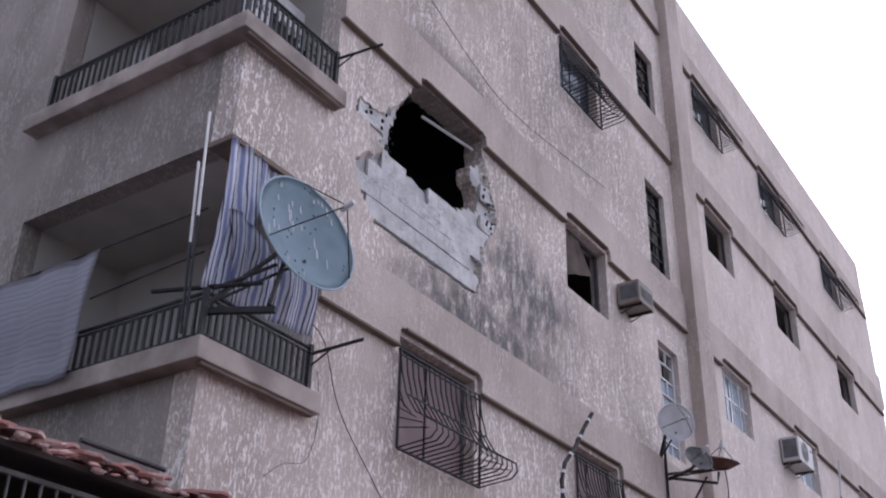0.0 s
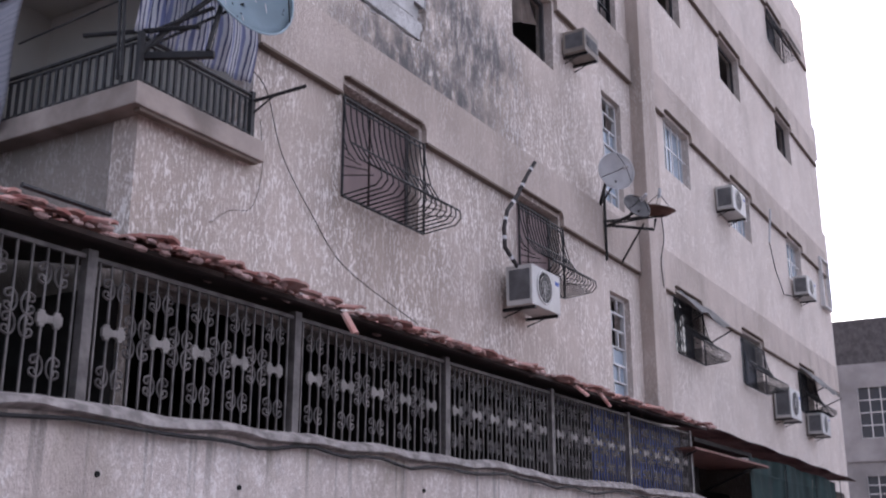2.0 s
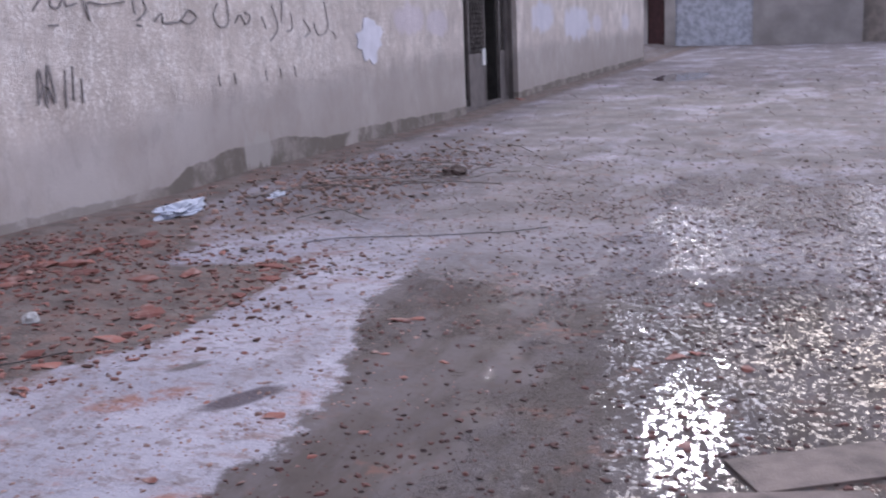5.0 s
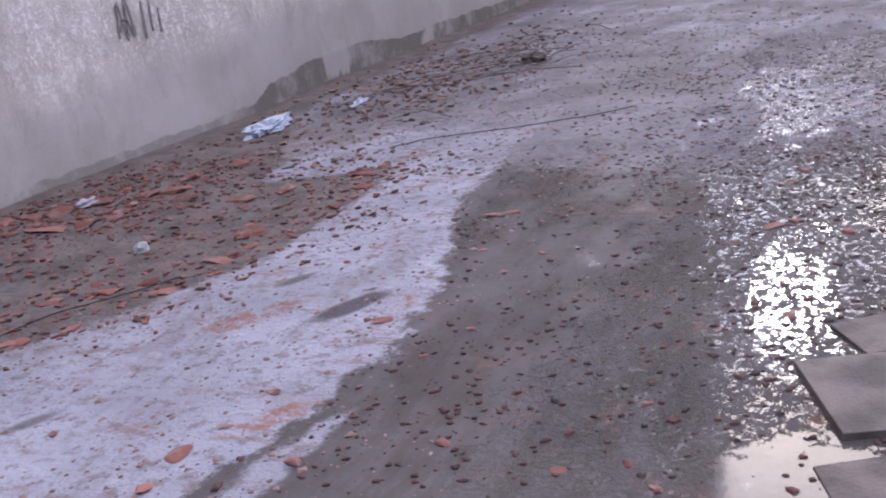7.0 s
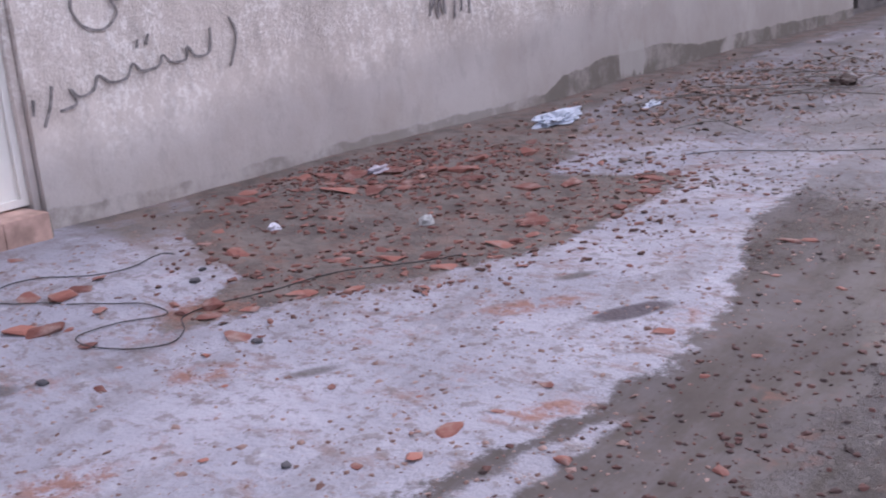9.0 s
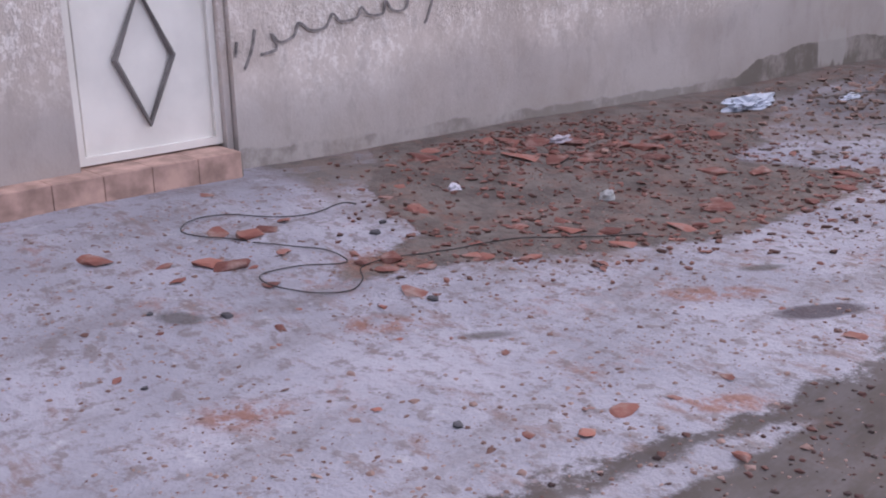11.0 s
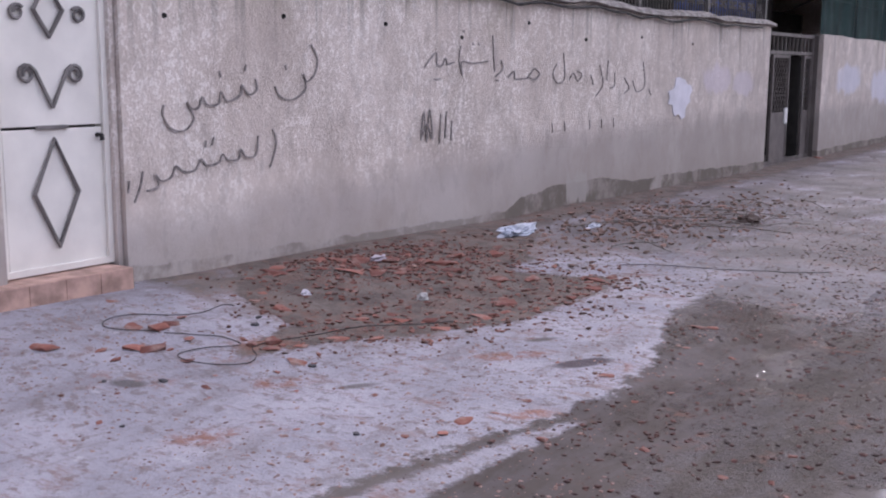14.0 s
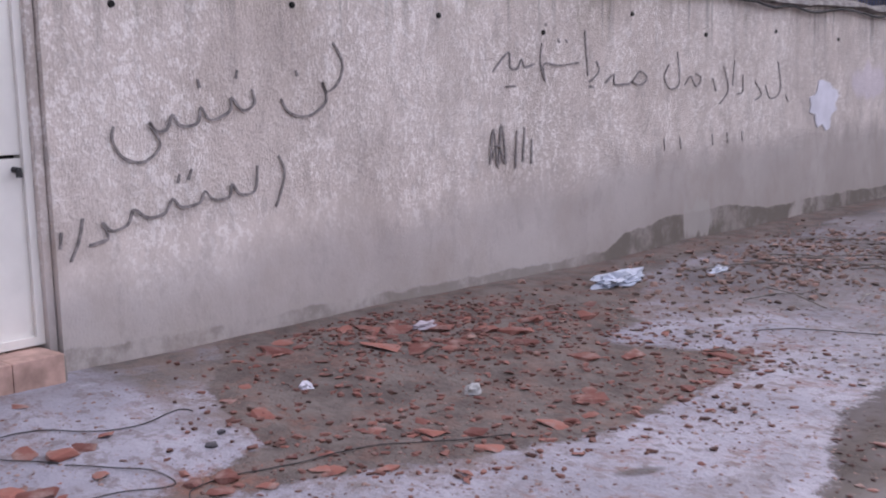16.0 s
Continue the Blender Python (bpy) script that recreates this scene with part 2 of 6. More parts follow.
# outlines of the street's patches in plan: (y, x) along the street
WET_EDGE = ((1.0, -1.86), (1.65, -1.75), (2.14, -1.68), (2.45, -1.60), (2.7, -1.60), (2.85, -1.51), (3.1, -1.55), (3.47, -1.57), (3.8, -1.73), (4.1, -1.80), (4.4, -1.93), (5.2, -1.97), (6.2, -2.0), (8.0, -2.3), (12.0, -2.9))
STRIP_A = ((1.0, -1.76), (1.8, -1.64), (2.19, -1.60), (2.53, -1.48))
STRIP_B = ((1.0, -1.56), (1.9, -1.50), (2.53, -1.47))
SOAK_A = ((2.22, -3.20), (2.35, -3.32), (2.78, -3.34), (2.86, -3.70), (2.98, -3.96), (3.25, -4.2), (3.5, -4.6))
SOAK_B = ((2.22, -3.22), (2.3, -3.16), (2.6, -3.10), (2.95, -2.94), (3.36, -2.75), (3.8, -2.58), (4.3, -2.54), (5.0, -2.56), (5.2, -2.62), (5.36, -3.2), (5.5, -3.5), (6.3, -3.85), (6.7, -4.2))
POOL_EDGE = ((1.0, -0.25), (2.47, -0.56), (3.0, -0.78), (3.5, -1.05), (3.92, -1.22), (4.2, -1.10), (4.7, -1.0), (5.3, -1.06), (6.1, -0.9), (6.7, -0.74), (7.5, -0.9), (9.0, -0.7), (10.0, 0.0))


def along(edge, y):
    return float(np.interp(y, [p[0] for p in edge], [p[1] for p in edge]))


def ground_z(x, y):
    """The street: nearly flat, banked up towards the foot of the wall."""
    bank = step01(-2.6, -4.6, x) * (0.18 - 0.03 * step01(2.5, 3.8, y) - 0.06 * step01(4.6, 7.0, y) - 0.07 * step01(8.0, 14.0, y)) if x > -6 else 0.15
    near = step01(40, 15, abs(y)) * step01(30, 8, abs(x))
    dip = -0.03 * step01(-1.9, -1.15, x) * step01(6.0, 3.0, x)
    still = step01(-0.20, 0.05, x - along(POOL_EDGE, y)) * step01(9.6, 8.8, y) * step01(3.5, 2.0, x)
    n = noise.noise((x * 0.6, y * 0.6, 0.0)) * 0.022 + noise.noise((x * 2.3, y * 2.3, 4.0)) * 0.010 + noise.noise((x * 7, y * 7, 9.0)) * 0.0045
    return bank + dip + near * n * (1 - 0.97 * still)


gx = [-260, -120, -60, -30, -15, -8, -6] + [round(-5.0 + 0.06 * i, 3) for i in range(120)] + [2.5, 3, 3.5, 4, 5, 7, 10, 20, 50, 120, 260]
gy = [-260, -120, -60, -30, -15, -8, -5, -3, -2, -1] + [round(-0.5 + 0.06 * i, 3) for i in range(150)] + [round(8.6 + 0.25 * i, 3) for i in range(100)] + [35, 40, 50, 70, 120, 260]
gv = [(x, y, ground_z(x, y)) for x in gx for y in gy]
gf = [(i * len(gy) + j, (i + 1) * len(gy) + j, (i + 1) * len(gy) + j + 1, i * len(gy) + j + 1) for i in range(len(gx) - 1) for j in range(len(gy) - 1)]
g_me = bpy.data.meshes.new("ground")
g_me.from_pydata(gv, [], gf)
g_me.polygons.foreach_set("use_smooth", [True] * len(g_me.polygons))
ground = tagged(new("ground", g_me), "uneven mud and concrete street with wet patches and puddles", "ground", kind="structure")


def ground_material():
    n = Nodes("street_ground", 0.9)
    x, y, z = n.xyz()
    warp = n.math("SUBTRACT", n.noise(1.1, 6, rough=0.65), 0.5)
    warp2 = n.math("SUBTRACT", n.noise(5.5, 7, rough=0.8), 0.5)
    w = n.math("ADD", n.math("MULTIPLY", warp, 0.9), n.math("MULTIPLY", warp2, 0.8))
    wob = n.math("ADD", n.math("MULTIPLY", warp, 0.16), n.math("MULTIPLY", warp2, 0.42))

    def path(pts):
        """The bent line through pts, as x over y."""
        v = pts[0][1]
        for (a, p), (b, q) in zip(pts, pts[1:]):
            m = n.t.nodes.new("ShaderNodeMapRange")
            n.link(y, m.inputs["Value"])
            m.inputs["From Min"].default_value, m.inputs["From Max"].default_value, m.inputs["To Max"].default_value = a, b, q - p
            v = n.math("ADD", m.outputs["Result"], v)
        return v

    def right_of(pts, soft=0.035, amount=1.0):
        return n.ramp(n.math("ADD", n.math("SUBTRACT", x, path(pts)), n.math("MULTIPLY", wob, amount)), -soft, soft)

    def both(*masks):
        v = masks[0]
        for m in masks[1:]:
            v = n.math("MULTIPLY", v, m)
        return v

    def less(a):
        return n.math("SUBTRACT", 1.0, a)

    def blob(cx, cy, rx, ry, turn, edge=0.12, wobble=1.0):
        """1 inside a warped ellipse of the plan, 0 outside."""
        c, s = math.cos(radians(turn)), math.sin(radians(turn))
        dx, dy = n.math("SUBTRACT", x, cx), n.math("SUBTRACT", y, cy)
        a = n.math("DIVIDE", n.math("ADD", n.math("MULTIPLY", dx, c), n.math("MULTIPLY", dy, s)), rx)
        b = n.math("DIVIDE", n.math("SUBTRACT", n.math("MULTIPLY", dy, c), n.math("MULTIPLY", dx, s)), ry)
        r = n.math("SQRT", n.math("ADD", n.math("MULTIPLY", a, a), n.math("MULTIPLY", b, b)))
        r = n.math("ADD", r, n.math("MULTIPLY", w, wobble))
        return n.ramp(r, 1.0 + edge, 1.0 - edge)

    grain = n.noise(60, 4)
    speck = n.noise(14, 5, rough=0.7)
    blot = n.noise(1.7, 5)
    rut = n.noise(2.2, 6, (2.0, 0.55, 1), 0.68)
    # pale cement slurry, with smears of brick dust, soil and dirt pressed in along the street
    pale = n.mix(n.ramp(blot, 0.3, 0.7), (0.29, 0.276, 0.315), (0.395, 0.374, 0.42))
    pale = n.mix(n.math("MULTIPLY", n.ramp(speck, 0.51, 0.63), 0.7), pale, (0.19, 0.155, 0.15))
    pale = n.mix(n.math("MULTIPLY", n.ramp(n.noise(4, 7, (0.8, 1.9, 1), 0.74), 0.53, 0.66), 0.65), pale, (0.22, 0.145, 0.125))
    pale = n.mix(n.math("MULTIPLY", n.ramp(rut, 0.48, 0.68), 0.55), pale, (0.20, 0.178, 0.185))
    pale = n.mix(n.math("MULTIPLY", n.ramp(n.noise(8, 4, rough=0.7), 0.60, 0.72), 0.45), pale, (0.50, 0.48, 0.51))
    mud = n.mix(n.ramp(blot, 0.3, 0.7), (0.078, 0.065, 0.058), (0.118, 0.100, 0.091))
    mud = n.mix(n.math("MULTIPLY", n.ramp(speck, 0.5, 0.7), 0.35), mud, (0.11, 0.092, 0.083))
    dirt = n.mix(n.ramp(blot, 0.3, 0.7), (0.11, 0.094, 0.087), (0.19, 0.166, 0.157))
    dirt = n.mix(n.math("MULTIPLY", n.ramp(rut, 0.54, 0.64), 0.5), dirt, (0.29, 0.275, 0.305))
    strip = both(right_of(STRIP_A, 0.025, 0.5), less(right_of(STRIP_B, 0.025, 0.5)), n.ramp(y, 2.56, 2.46))
    wet = both(right_of(WET_EDGE), less(n.math("MULTIPLY", strip, 0.85)))
    bay = blob(-2.93, 5.62, 0.72, 0.30, 62, 0.15, 0.8)
    soak = both(right_of(SOAK_A, 0.04, 0.8), less(right_of(SOAK_B, 0.04, 0.9)), less(bay))
    oval = blob(-1.855, 3.225, 0.155, 0.062, 58, 0.25, 0.8)
    stains = n.math("MAXIMUM", blob(-2.24, 3.50, 0.09, 0.035, 60, 0.4, 1.0), n.math("MAXIMUM", blob(-3.25, 1.60, 0.07, 0.045, 50, 0.4, 1.0), blob(-2.51, 2.28, 0.09, 0.03, 60, 0.6, 1.2)))
    far_mud = both(n.ramp(n.math("ADD", y, n.math("MULTIPLY", w, 3.0)), 5.0, 7.0), n.ramp(n.noise(0.6, 6, (1.5, 0.8, 1), rough=0.68), 0.34, 0.52))
    heap = blob(-3.45, 7.9, 0.75, 1.9, 0, 0.3, 1.2)
    foot = both(n.ramp(n.math("ADD", x, n.math("MULTIPLY", w, 0.5)), -3.85, -4.15), n.ramp(y, 2.66, 2.85))
    soil = n.math("MAXIMUM", n.math("MULTIPLY", far_mud, 0.8), n.math("MAXIMUM", foot, n.math("MULTIPLY", heap, 0.8)))
    col = n.mix(both(soil, less(n.math("MULTIPLY", bay, 0.9))), pale, dirt)
    wet_far = n.math("MULTIPLY", wet, n.math("ADD", n.math("MULTIPLY", n.ramp(n.math("ADD", y, n.math("MULTIPLY", w, 3.0)), 6.6, 4.6), 0.82), n.math("MULTIPLY", n.ramp(rut, 0.62, 0.40), 0.18)))
    damp = n.math("MAXIMUM", n.math("MAXIMUM", wet_far, soak), n.math("MULTIPLY", stains, 0.75))
    fringe = both(right_of(((2.6, -3.5), (2.75, -4.1), (2.9, -4.6)), 0.16, 1.6), less(right_of(((2.3, -3.1), (3.4, -2.62), (5.2, -2.5), (6.5, -3.4)), 0.12, 1.4)), n.ramp(y, 2.55, 2.85), n.ramp(y, 6.6, 6.0))
    col = n.mix(n.math("MULTIPLY", both(fringe, less(bay), n.ramp(n.noise(6, 6, rough=0.75), 0.40, 0.58)), 0.8), col, (0.20, 0.155, 0.135))
    col = n.mix(damp, col, mud)
    sludge = n.mix(n.ramp(n.noise(5, 6, rough=0.7), 0.35, 0.65), (0.112, 0.092, 0.083), (0.185, 0.156, 0.142))
    col = n.mix(soak, col, sludge)
    col = n.mix(n.math("MULTIPLY", oval, 0.9), col, (0.085, 0.068, 0.075))
    dust = both(n.ramp(n.noise(2.6, 6, rough=0.7), 0.54, 0.70), n.ramp(n.noise(22, 3), 0.42, 0.62))
    near_soak = n.math("MULTIPLY", soak, n.ramp(n.noise(7, 5, rough=0.7), 0.48, 0.62))
    dust = n.math("MAXIMUM", n.math("MULTIPLY", dust, 0.6), n.math("MULTIPLY", near_soak, 0.22))
    for cx, cy, rx, ry in ((-2.56, 1.40, 0.16, 0.09), (-2.82, 2.10, 0.15, 0.06), (-2.22, 3.11, 0.22, 0.06), (-3.25, 2.44, 0.16, 0.09), (-1.70, 2.40, 0.14, 0.05)):
        dust = n.math("MAXIMUM", dust, n.math("MULTIPLY", both(blob(cx, cy, rx, ry, 55, 0.5, 1.6), n.ramp(speck, 0.40, 0.56)), 0.75))
    col = n.mix(dust, col, (0.27, 0.125, 0.088))
    n.color(col)
    # standing water on the wet side, broken by islands of mud and by gravel that pokes through
    drift = n.math("ADD", y, n.math("MULTIPLY", w, 2.0))
    island = n.ramp(n.noise(2.3, 6, rough=0.7), 0.64, 0.59)
    pool = both(right_of(POOL_EDGE, 0.05, 1.4), island, n.ramp(drift, 5.9, 5.2))
    pool = n.math("MAXIMUM", pool, n.math("MAXIMUM", blob(-0.78, 8.2, 0.28, 0.75, 0, 0.04, 0.9), n.math("MAXIMUM", blob(-0.92, 5.9, 0.2, 0.6, 0, 0.1, 0.9), blob(-2.6, 22.3, 0.5, 1.6, 0, 0.1, 0.9))))
    # a thin film of water over the rest of the wet side, and gravel that pokes through
    film = both(wet, n.ramp(n.math("SUBTRACT", n.math("ADD", y, n.math("MULTIPLY", wob, 4.0)), n.math("MULTIPLY", n.ramp(x, -1.15, -0.75), 3.4)), 5.15, 5.0))
    gravel = both(n.ramp(n.math("ADD", x, n.math("MULTIPLY", w, 0.8)), -1.02, -0.94), n.ramp(n.math("ADD", y, n.math("MULTIPLY", w, 1.6)), 9.6, 8.6), less(blob(-0.22, 2.2, 0.20, 0.26, 10, 0.1, 1.6)))
    lumps = n.noise(52, 6, (1.0, 0.75, 1), 0.74)
    dry = both(n.math("GREATER_THAN", gravel, 0.5), n.math("GREATER_THAN", lumps, 0.45))
    film = n.math("MULTIPLY", film, n.math("SUBTRACT", 1.0, n.math("MULTIPLY", dry, 0.85)))
    pool = n.math("MULTIPLY", pool, n.math("SUBTRACT", 1.0, n.math("MULTIPLY", dry, 0.85)))
    pool, film = n.math("GREATER_THAN", pool, 0.5), n.math("GREATER_THAN", film, 0.5)
    r = n.math("SUBTRACT", 0.88, n.math("ADD", n.math("MULTIPLY", damp, 0.02), n.math("MULTIPLY", film, 0.72)))
    m = n.t.nodes.new("ShaderNodeMix")
    n.set(m.inputs[0], pool)
    n.set(m.inputs[2], r)
    m.inputs[3].default_value = 0.045
    n.rough(m.outputs[0])
    n.link(n.math("ADD", n.math("MULTIPLY", n.math("MAXIMUM", pool, film), 0.42), 0.10), n.bsdf.inputs["Specular IOR Level"])
    h = n.math("SUBTRACT", n.math("ADD", n.math("MULTIPLY", speck, 1.0), n.math("MULTIPLY", grain, 0.35)), 0.675)
    h = n.math("MULTIPLY", h, n.math("SUBTRACT", 1.0, n.math("MULTIPLY", wet, 0.30)))
    h = n.math("MULTIPLY", h, n.math("SUBTRACT", 1.0, n.math("MULTIPLY", n.math("MAXIMUM", pool, n.math("MULTIPLY", film, 0.9)), 0.97)))
    h = n.math("ADD", h, n.math("MULTIPLY", both(n.math("MAXIMUM", n.math("SUBTRACT", lumps, 0.45), 0.0), n.math("GREATER_THAN", gravel, 0.5)), 1.3))
    return n.bump(h, 0.6, 0.03).mat


g_me.materials.append(ground_material())

# ---- the street wall ----
def wall_material():
    """Cream thrown plaster above, smooth grey dado with a damp foot below."""
    m = plaster("street_wall_plaster", (0.60, 0.515, 0.462), (0.74, 0.655, 0.60), (0.95, 0.89, 0.85), 1.15, 0.66, 2.1, (0.30, 0.56))
    x, y, z = m.xyz()
    rough_col = m.bsdf.inputs["Base Color"].links[0].from_socket
    wob = m.math("MULTIPLY", m.math("SUBTRACT", m.noise(1.2, 5), 0.5), 0.45)
    wob2 = m.math("MULTIPLY", m.math("SUBTRACT", m.noise(6, 5, rough=0.7), 0.5), 0.10)
    level = m.math("ADD", z, m.math("ADD", wob, wob2))
    grey = m.mix(m.ramp(m.noise(1.1, 4), 0.3, 0.7), (0.43, 0.38, 0.355), (0.54, 0.49, 0.465))
    col = m.mix(m.ramp(m.math("ADD", level, m.math("MULTIPLY", m.ramp(y, 9.0, 3.2), 0.24)), 0.98, 0.66), rough_col, grey)
    col = m.mix(m.math("MULTIPLY", m.ramp(m.noise(7, 6, (1, 1, 0.6), 0.7), 0.50, 0.66), 0.35), col, (0.34, 0.295, 0.27))
    col = m.mix(m.math("MULTIPLY", m.ramp(m.noise(2.6, 6, (1, 1, 0.7), 0.72), 0.46, 0.64), 0.38), col, (0.40, 0.335, 0.29))
    # blotchy grey-brown tone that grows along the street
    far_tone = m.math("MULTIPLY", m.ramp(m.math("ADD", y, m.math("MULTIPLY", wob, 8.0)), 6.0, 15.0), m.ramp(m.noise(3.1, 6, (1, 1, 0.6), 0.7), 0.30, 0.62))
    col = m.mix(m.math("MULTIPLY", far_tone, 0.5), col, (0.33, 0.29, 0.265))
    mould = m.math("MULTIPLY", m.ramp(m.noise(2.1, 5, (1, 1, 0.5), 0.65), 0.54, 0.68), m.ramp(level, 1.45, 1.95))
    col = m.mix(m.math("MULTIPLY", mould, 0.55), col, (0.32, 0.27, 0.20))
    # rain runs below the coping
    runs = m.math("MULTIPLY", m.ramp(m.noise(11, 2, (1, 1, 0.03)), 0.56, 0.66), m.ramp(level, 1.40, 2.05))
    col = m.mix(m.math("MULTIPLY", runs, 0.5), col, (0.13, 0.12, 0.10))
    seep = m.math("MULTIPLY", m.ramp(level, 1.0, 0.55), m.ramp(m.math("ADD", y, m.math("MULTIPLY", wob, 4.0)), 5.5, 8.0))
    col = m.mix(m.math("MULTIPLY", seep, 0.32), col, (0.25, 0.215, 0.19))
    # damp tide mark along the foot
    top = 0.25
    for a, b, rise in ((2.7, 4.6, -0.04), (4.6, 6.7, -0.06), (6.85, 7.25, 0.11), (7.25, 8.0, 0.05), (8.3, 10.0, -0.10), (10.0, 14.0, -0.08)):
        top = m.math("ADD", m.math("MULTIPLY", m.ramp(y, a, b), rise), top)
    tide = m.math("SUBTRACT", m.math("ADD", z, m.math("ADD", m.math("MULTIPLY", m.math("SUBTRACT", m.noise(1.3, 4), 0.5), 0.10), m.math("MULTIPLY", wob2, 0.7))), top)
    wet = m.math("MULTIPLY", m.ramp(tide, 0.008, -0.008), m.ramp(m.noise(1.7, 4), 0.30, 0.38))
    col = m.mix(m.math("MULTIPLY", m.ramp(tide, 0.30, 0.0), 0.15), col, (0.26, 0.22, 0.19))
    deep = m.math("ADD", m.math("MULTIPLY", m.ramp(y, 6.7, 7.0), 0.35), m.math("MULTIPLY", m.ramp(m.noise(2.8, 5, rough=0.7), 0.36, 0.56), 0.5))
    col = m.mix(m.math("MULTIPLY", wet, deep), col, (0.125, 0.105, 0.085))
    # lime washed down over the damp
    la, lb = m.math("DIVIDE", m.math("SUBTRACT", y, 8.35), 0.30), m.math("DIVIDE", m.math("SUBTRACT", z, 0.24), 0.16)
    lime = m.ramp(m.math("ADD", m.math("SQRT", m.math("ADD", m.math("MULTIPLY", la, la), m.math("MULTIPLY", lb, lb))), m.math("MULTIPLY", m.math("SUBTRACT", m.noise(9, 3, (1, 1, 0.15)), 0.5), 2.2)), 1.05, 0.75)
    col = m.mix(m.math("MULTIPLY", lime, 0.8), col, (0.40, 0.365, 0.34))
    # washed-out remains of pasted posters
    for cy, cz, ry, rz, tone in ((12.1, 1.32, 0.5, 0.2, (0.60, 0.53, 0.58)), (13.1, 1.25, 0.45, 0.18, (0.58, 0.52, 0.57)), (18.6, 1.3, 0.9, 0.28, (0.60, 0.60, 0.70)), (21.4, 1.15, 1.3, 0.34, (0.62, 0.62, 0.72)), (23.4, 1.1, 0.6, 0.2, (0.58, 0.55, 0.62)), (27.0, 1.1, 0.6, 0.25, (0.6, 0.58, 0.64))):
        a, b = m.math("DIVIDE", m.math("SUBTRACT", y, cy), ry), m.math("DIVIDE", m.math("SUBTRACT", z, cz), rz)
        r = m.math("ADD", m.math("SQRT", m.math("ADD", m.math("MULTIPLY", a, a), m.math("MULTIPLY", b, b))), m.math("MULTIPLY", m.math("SUBTRACT", m.noise(3.5, 5, rough=0.7), 0.5), 1.6))
        col = m.mix(m.math("MULTIPLY", m.ramp(r, 1.1, 0.7), 0.65), col, tone)
    m.color(col)
    bump = m.bsdf.inputs["Normal"].links[0].from_node
    height = bump.inputs["Height"].links[0].from_socket
    m.link(m.math("MULTIPLY", height, m.math("ADD", m.math("MULTIPLY", m.ramp(level, 0.66, 0.9), 0.85), 0.15)), bump.inputs["Height"])
    return m.mat


M["wall"] = wall_material()


def wave(y):
    return 0.035 * noise.noise((y * 0.55, 3.0, 0)) + 0.02 * noise.noise((y * 1.7, 8.0, 0))


def street_wall(name, y0, y1, top, label):
    us = cuts(y0, y1, [], [(y0, y1, 0.25)])
    vs = cuts(-0.3, top, [], [(-0.3, top, 0.3)])
    bm = sheet(us, vs, lambda u, v: True, 0.22, lambda u, v, d: (WALL_X - d + 0.006 * noise.noise((u, v * 1.5, 2)), u, v + (wave(u) if v > top - 0.01 else 0)))
    return tagged(obj(name, bm, M["wall"]), label, "wall", kind="structure")


wall_street = street_wall("wall_street", 2.665, 14.14, 2.06, "cream plastered street wall with sprayed writing and damp foot")
wall_street_far = street_wall("wall_street_far", 16.86, 24.0, 2.02, "plastered street wall beyond the gate with faded posters")
wall_end = street_wall("wall_end", 24.0, 29.9, 1.93, "low end of the plastered street wall")

# uneven mortar coping with a rolled edge
bm = bmesh.new()
prev = None
for i in range(231):
    y = 2.70 + 0.05 * i
    w, e = wave(y) * 1.6, 0.018 * noise.noise((y * 1.3, 5, 1)) + 0.008 * noise.noise((y * 5, 2, 1))
    c = 0.012 * noise.noise((y * 9, 4, 2))
    sec = [(-0.22, 2.04), (0.0, 2.045), (0.062 + e, 2.05 + e), (0.078 + e + c, 2.058 + e), (0.066 + e - c, 2.092 + e + c), (-0.01, 2.128 + 0.5 * c), (-0.22, 2.12)]
    now = [bm.verts.new((WALL_X + a, min(y, 14.16), b + w)) for a, b in sec]
    if prev:
        for k in range(7):
            bm.faces.new((prev[k], prev[(k + 1) % 7], now[(k + 1) % 7], now[k]))
    else:
        bm.faces.new(now)
    prev = now
bm.faces.new(prev[::-1])
bmesh.ops.recalc_face_normals(bm, faces=bm.faces)
coping = tagged(obj("coping", bm, simple("coping_mortar", (0.30, 0.27, 0.255), 0.95, vary=0.4, scale=9, bump=0.7)), "uneven grey mortar coping on the street wall", "coping", kind="structure")

hose_pts = [(WALL_X + 0.05, 3.0 + 0.2 * i, 2.012 + 1.6 * wave(3.0 + 0.2 * i) + 0.045 * noise.noise((i * 0.33, 1, 3))) for i in range(54)]
tagged(obj("black_hose", tube(hose_pts, 0.013, 6), M["iron"], smooth=True), "black hose slung along under the wall's coping", "hose")

# ---- the apartment building ----
building = thing("apartment_building", (FACE_X, CORNER_Y, 0), "war-damaged grey-brown plastered apartment building with grilled windows", "building")
B = Matrix.Translation((-FACE_X, -CORNER_Y, 0))   # world to the building's own place


def bpart(name, bm, mat, label="", parent=None, smooth=False):
    bm.transform(B)
    return part(name, bm, mat, parent or building, label, smooth)


TOP, END_Y = 16.08, 28.4
ROWS_Z = (5.34, 8.36, 11.46, 14.26)           # lower edges of the bands
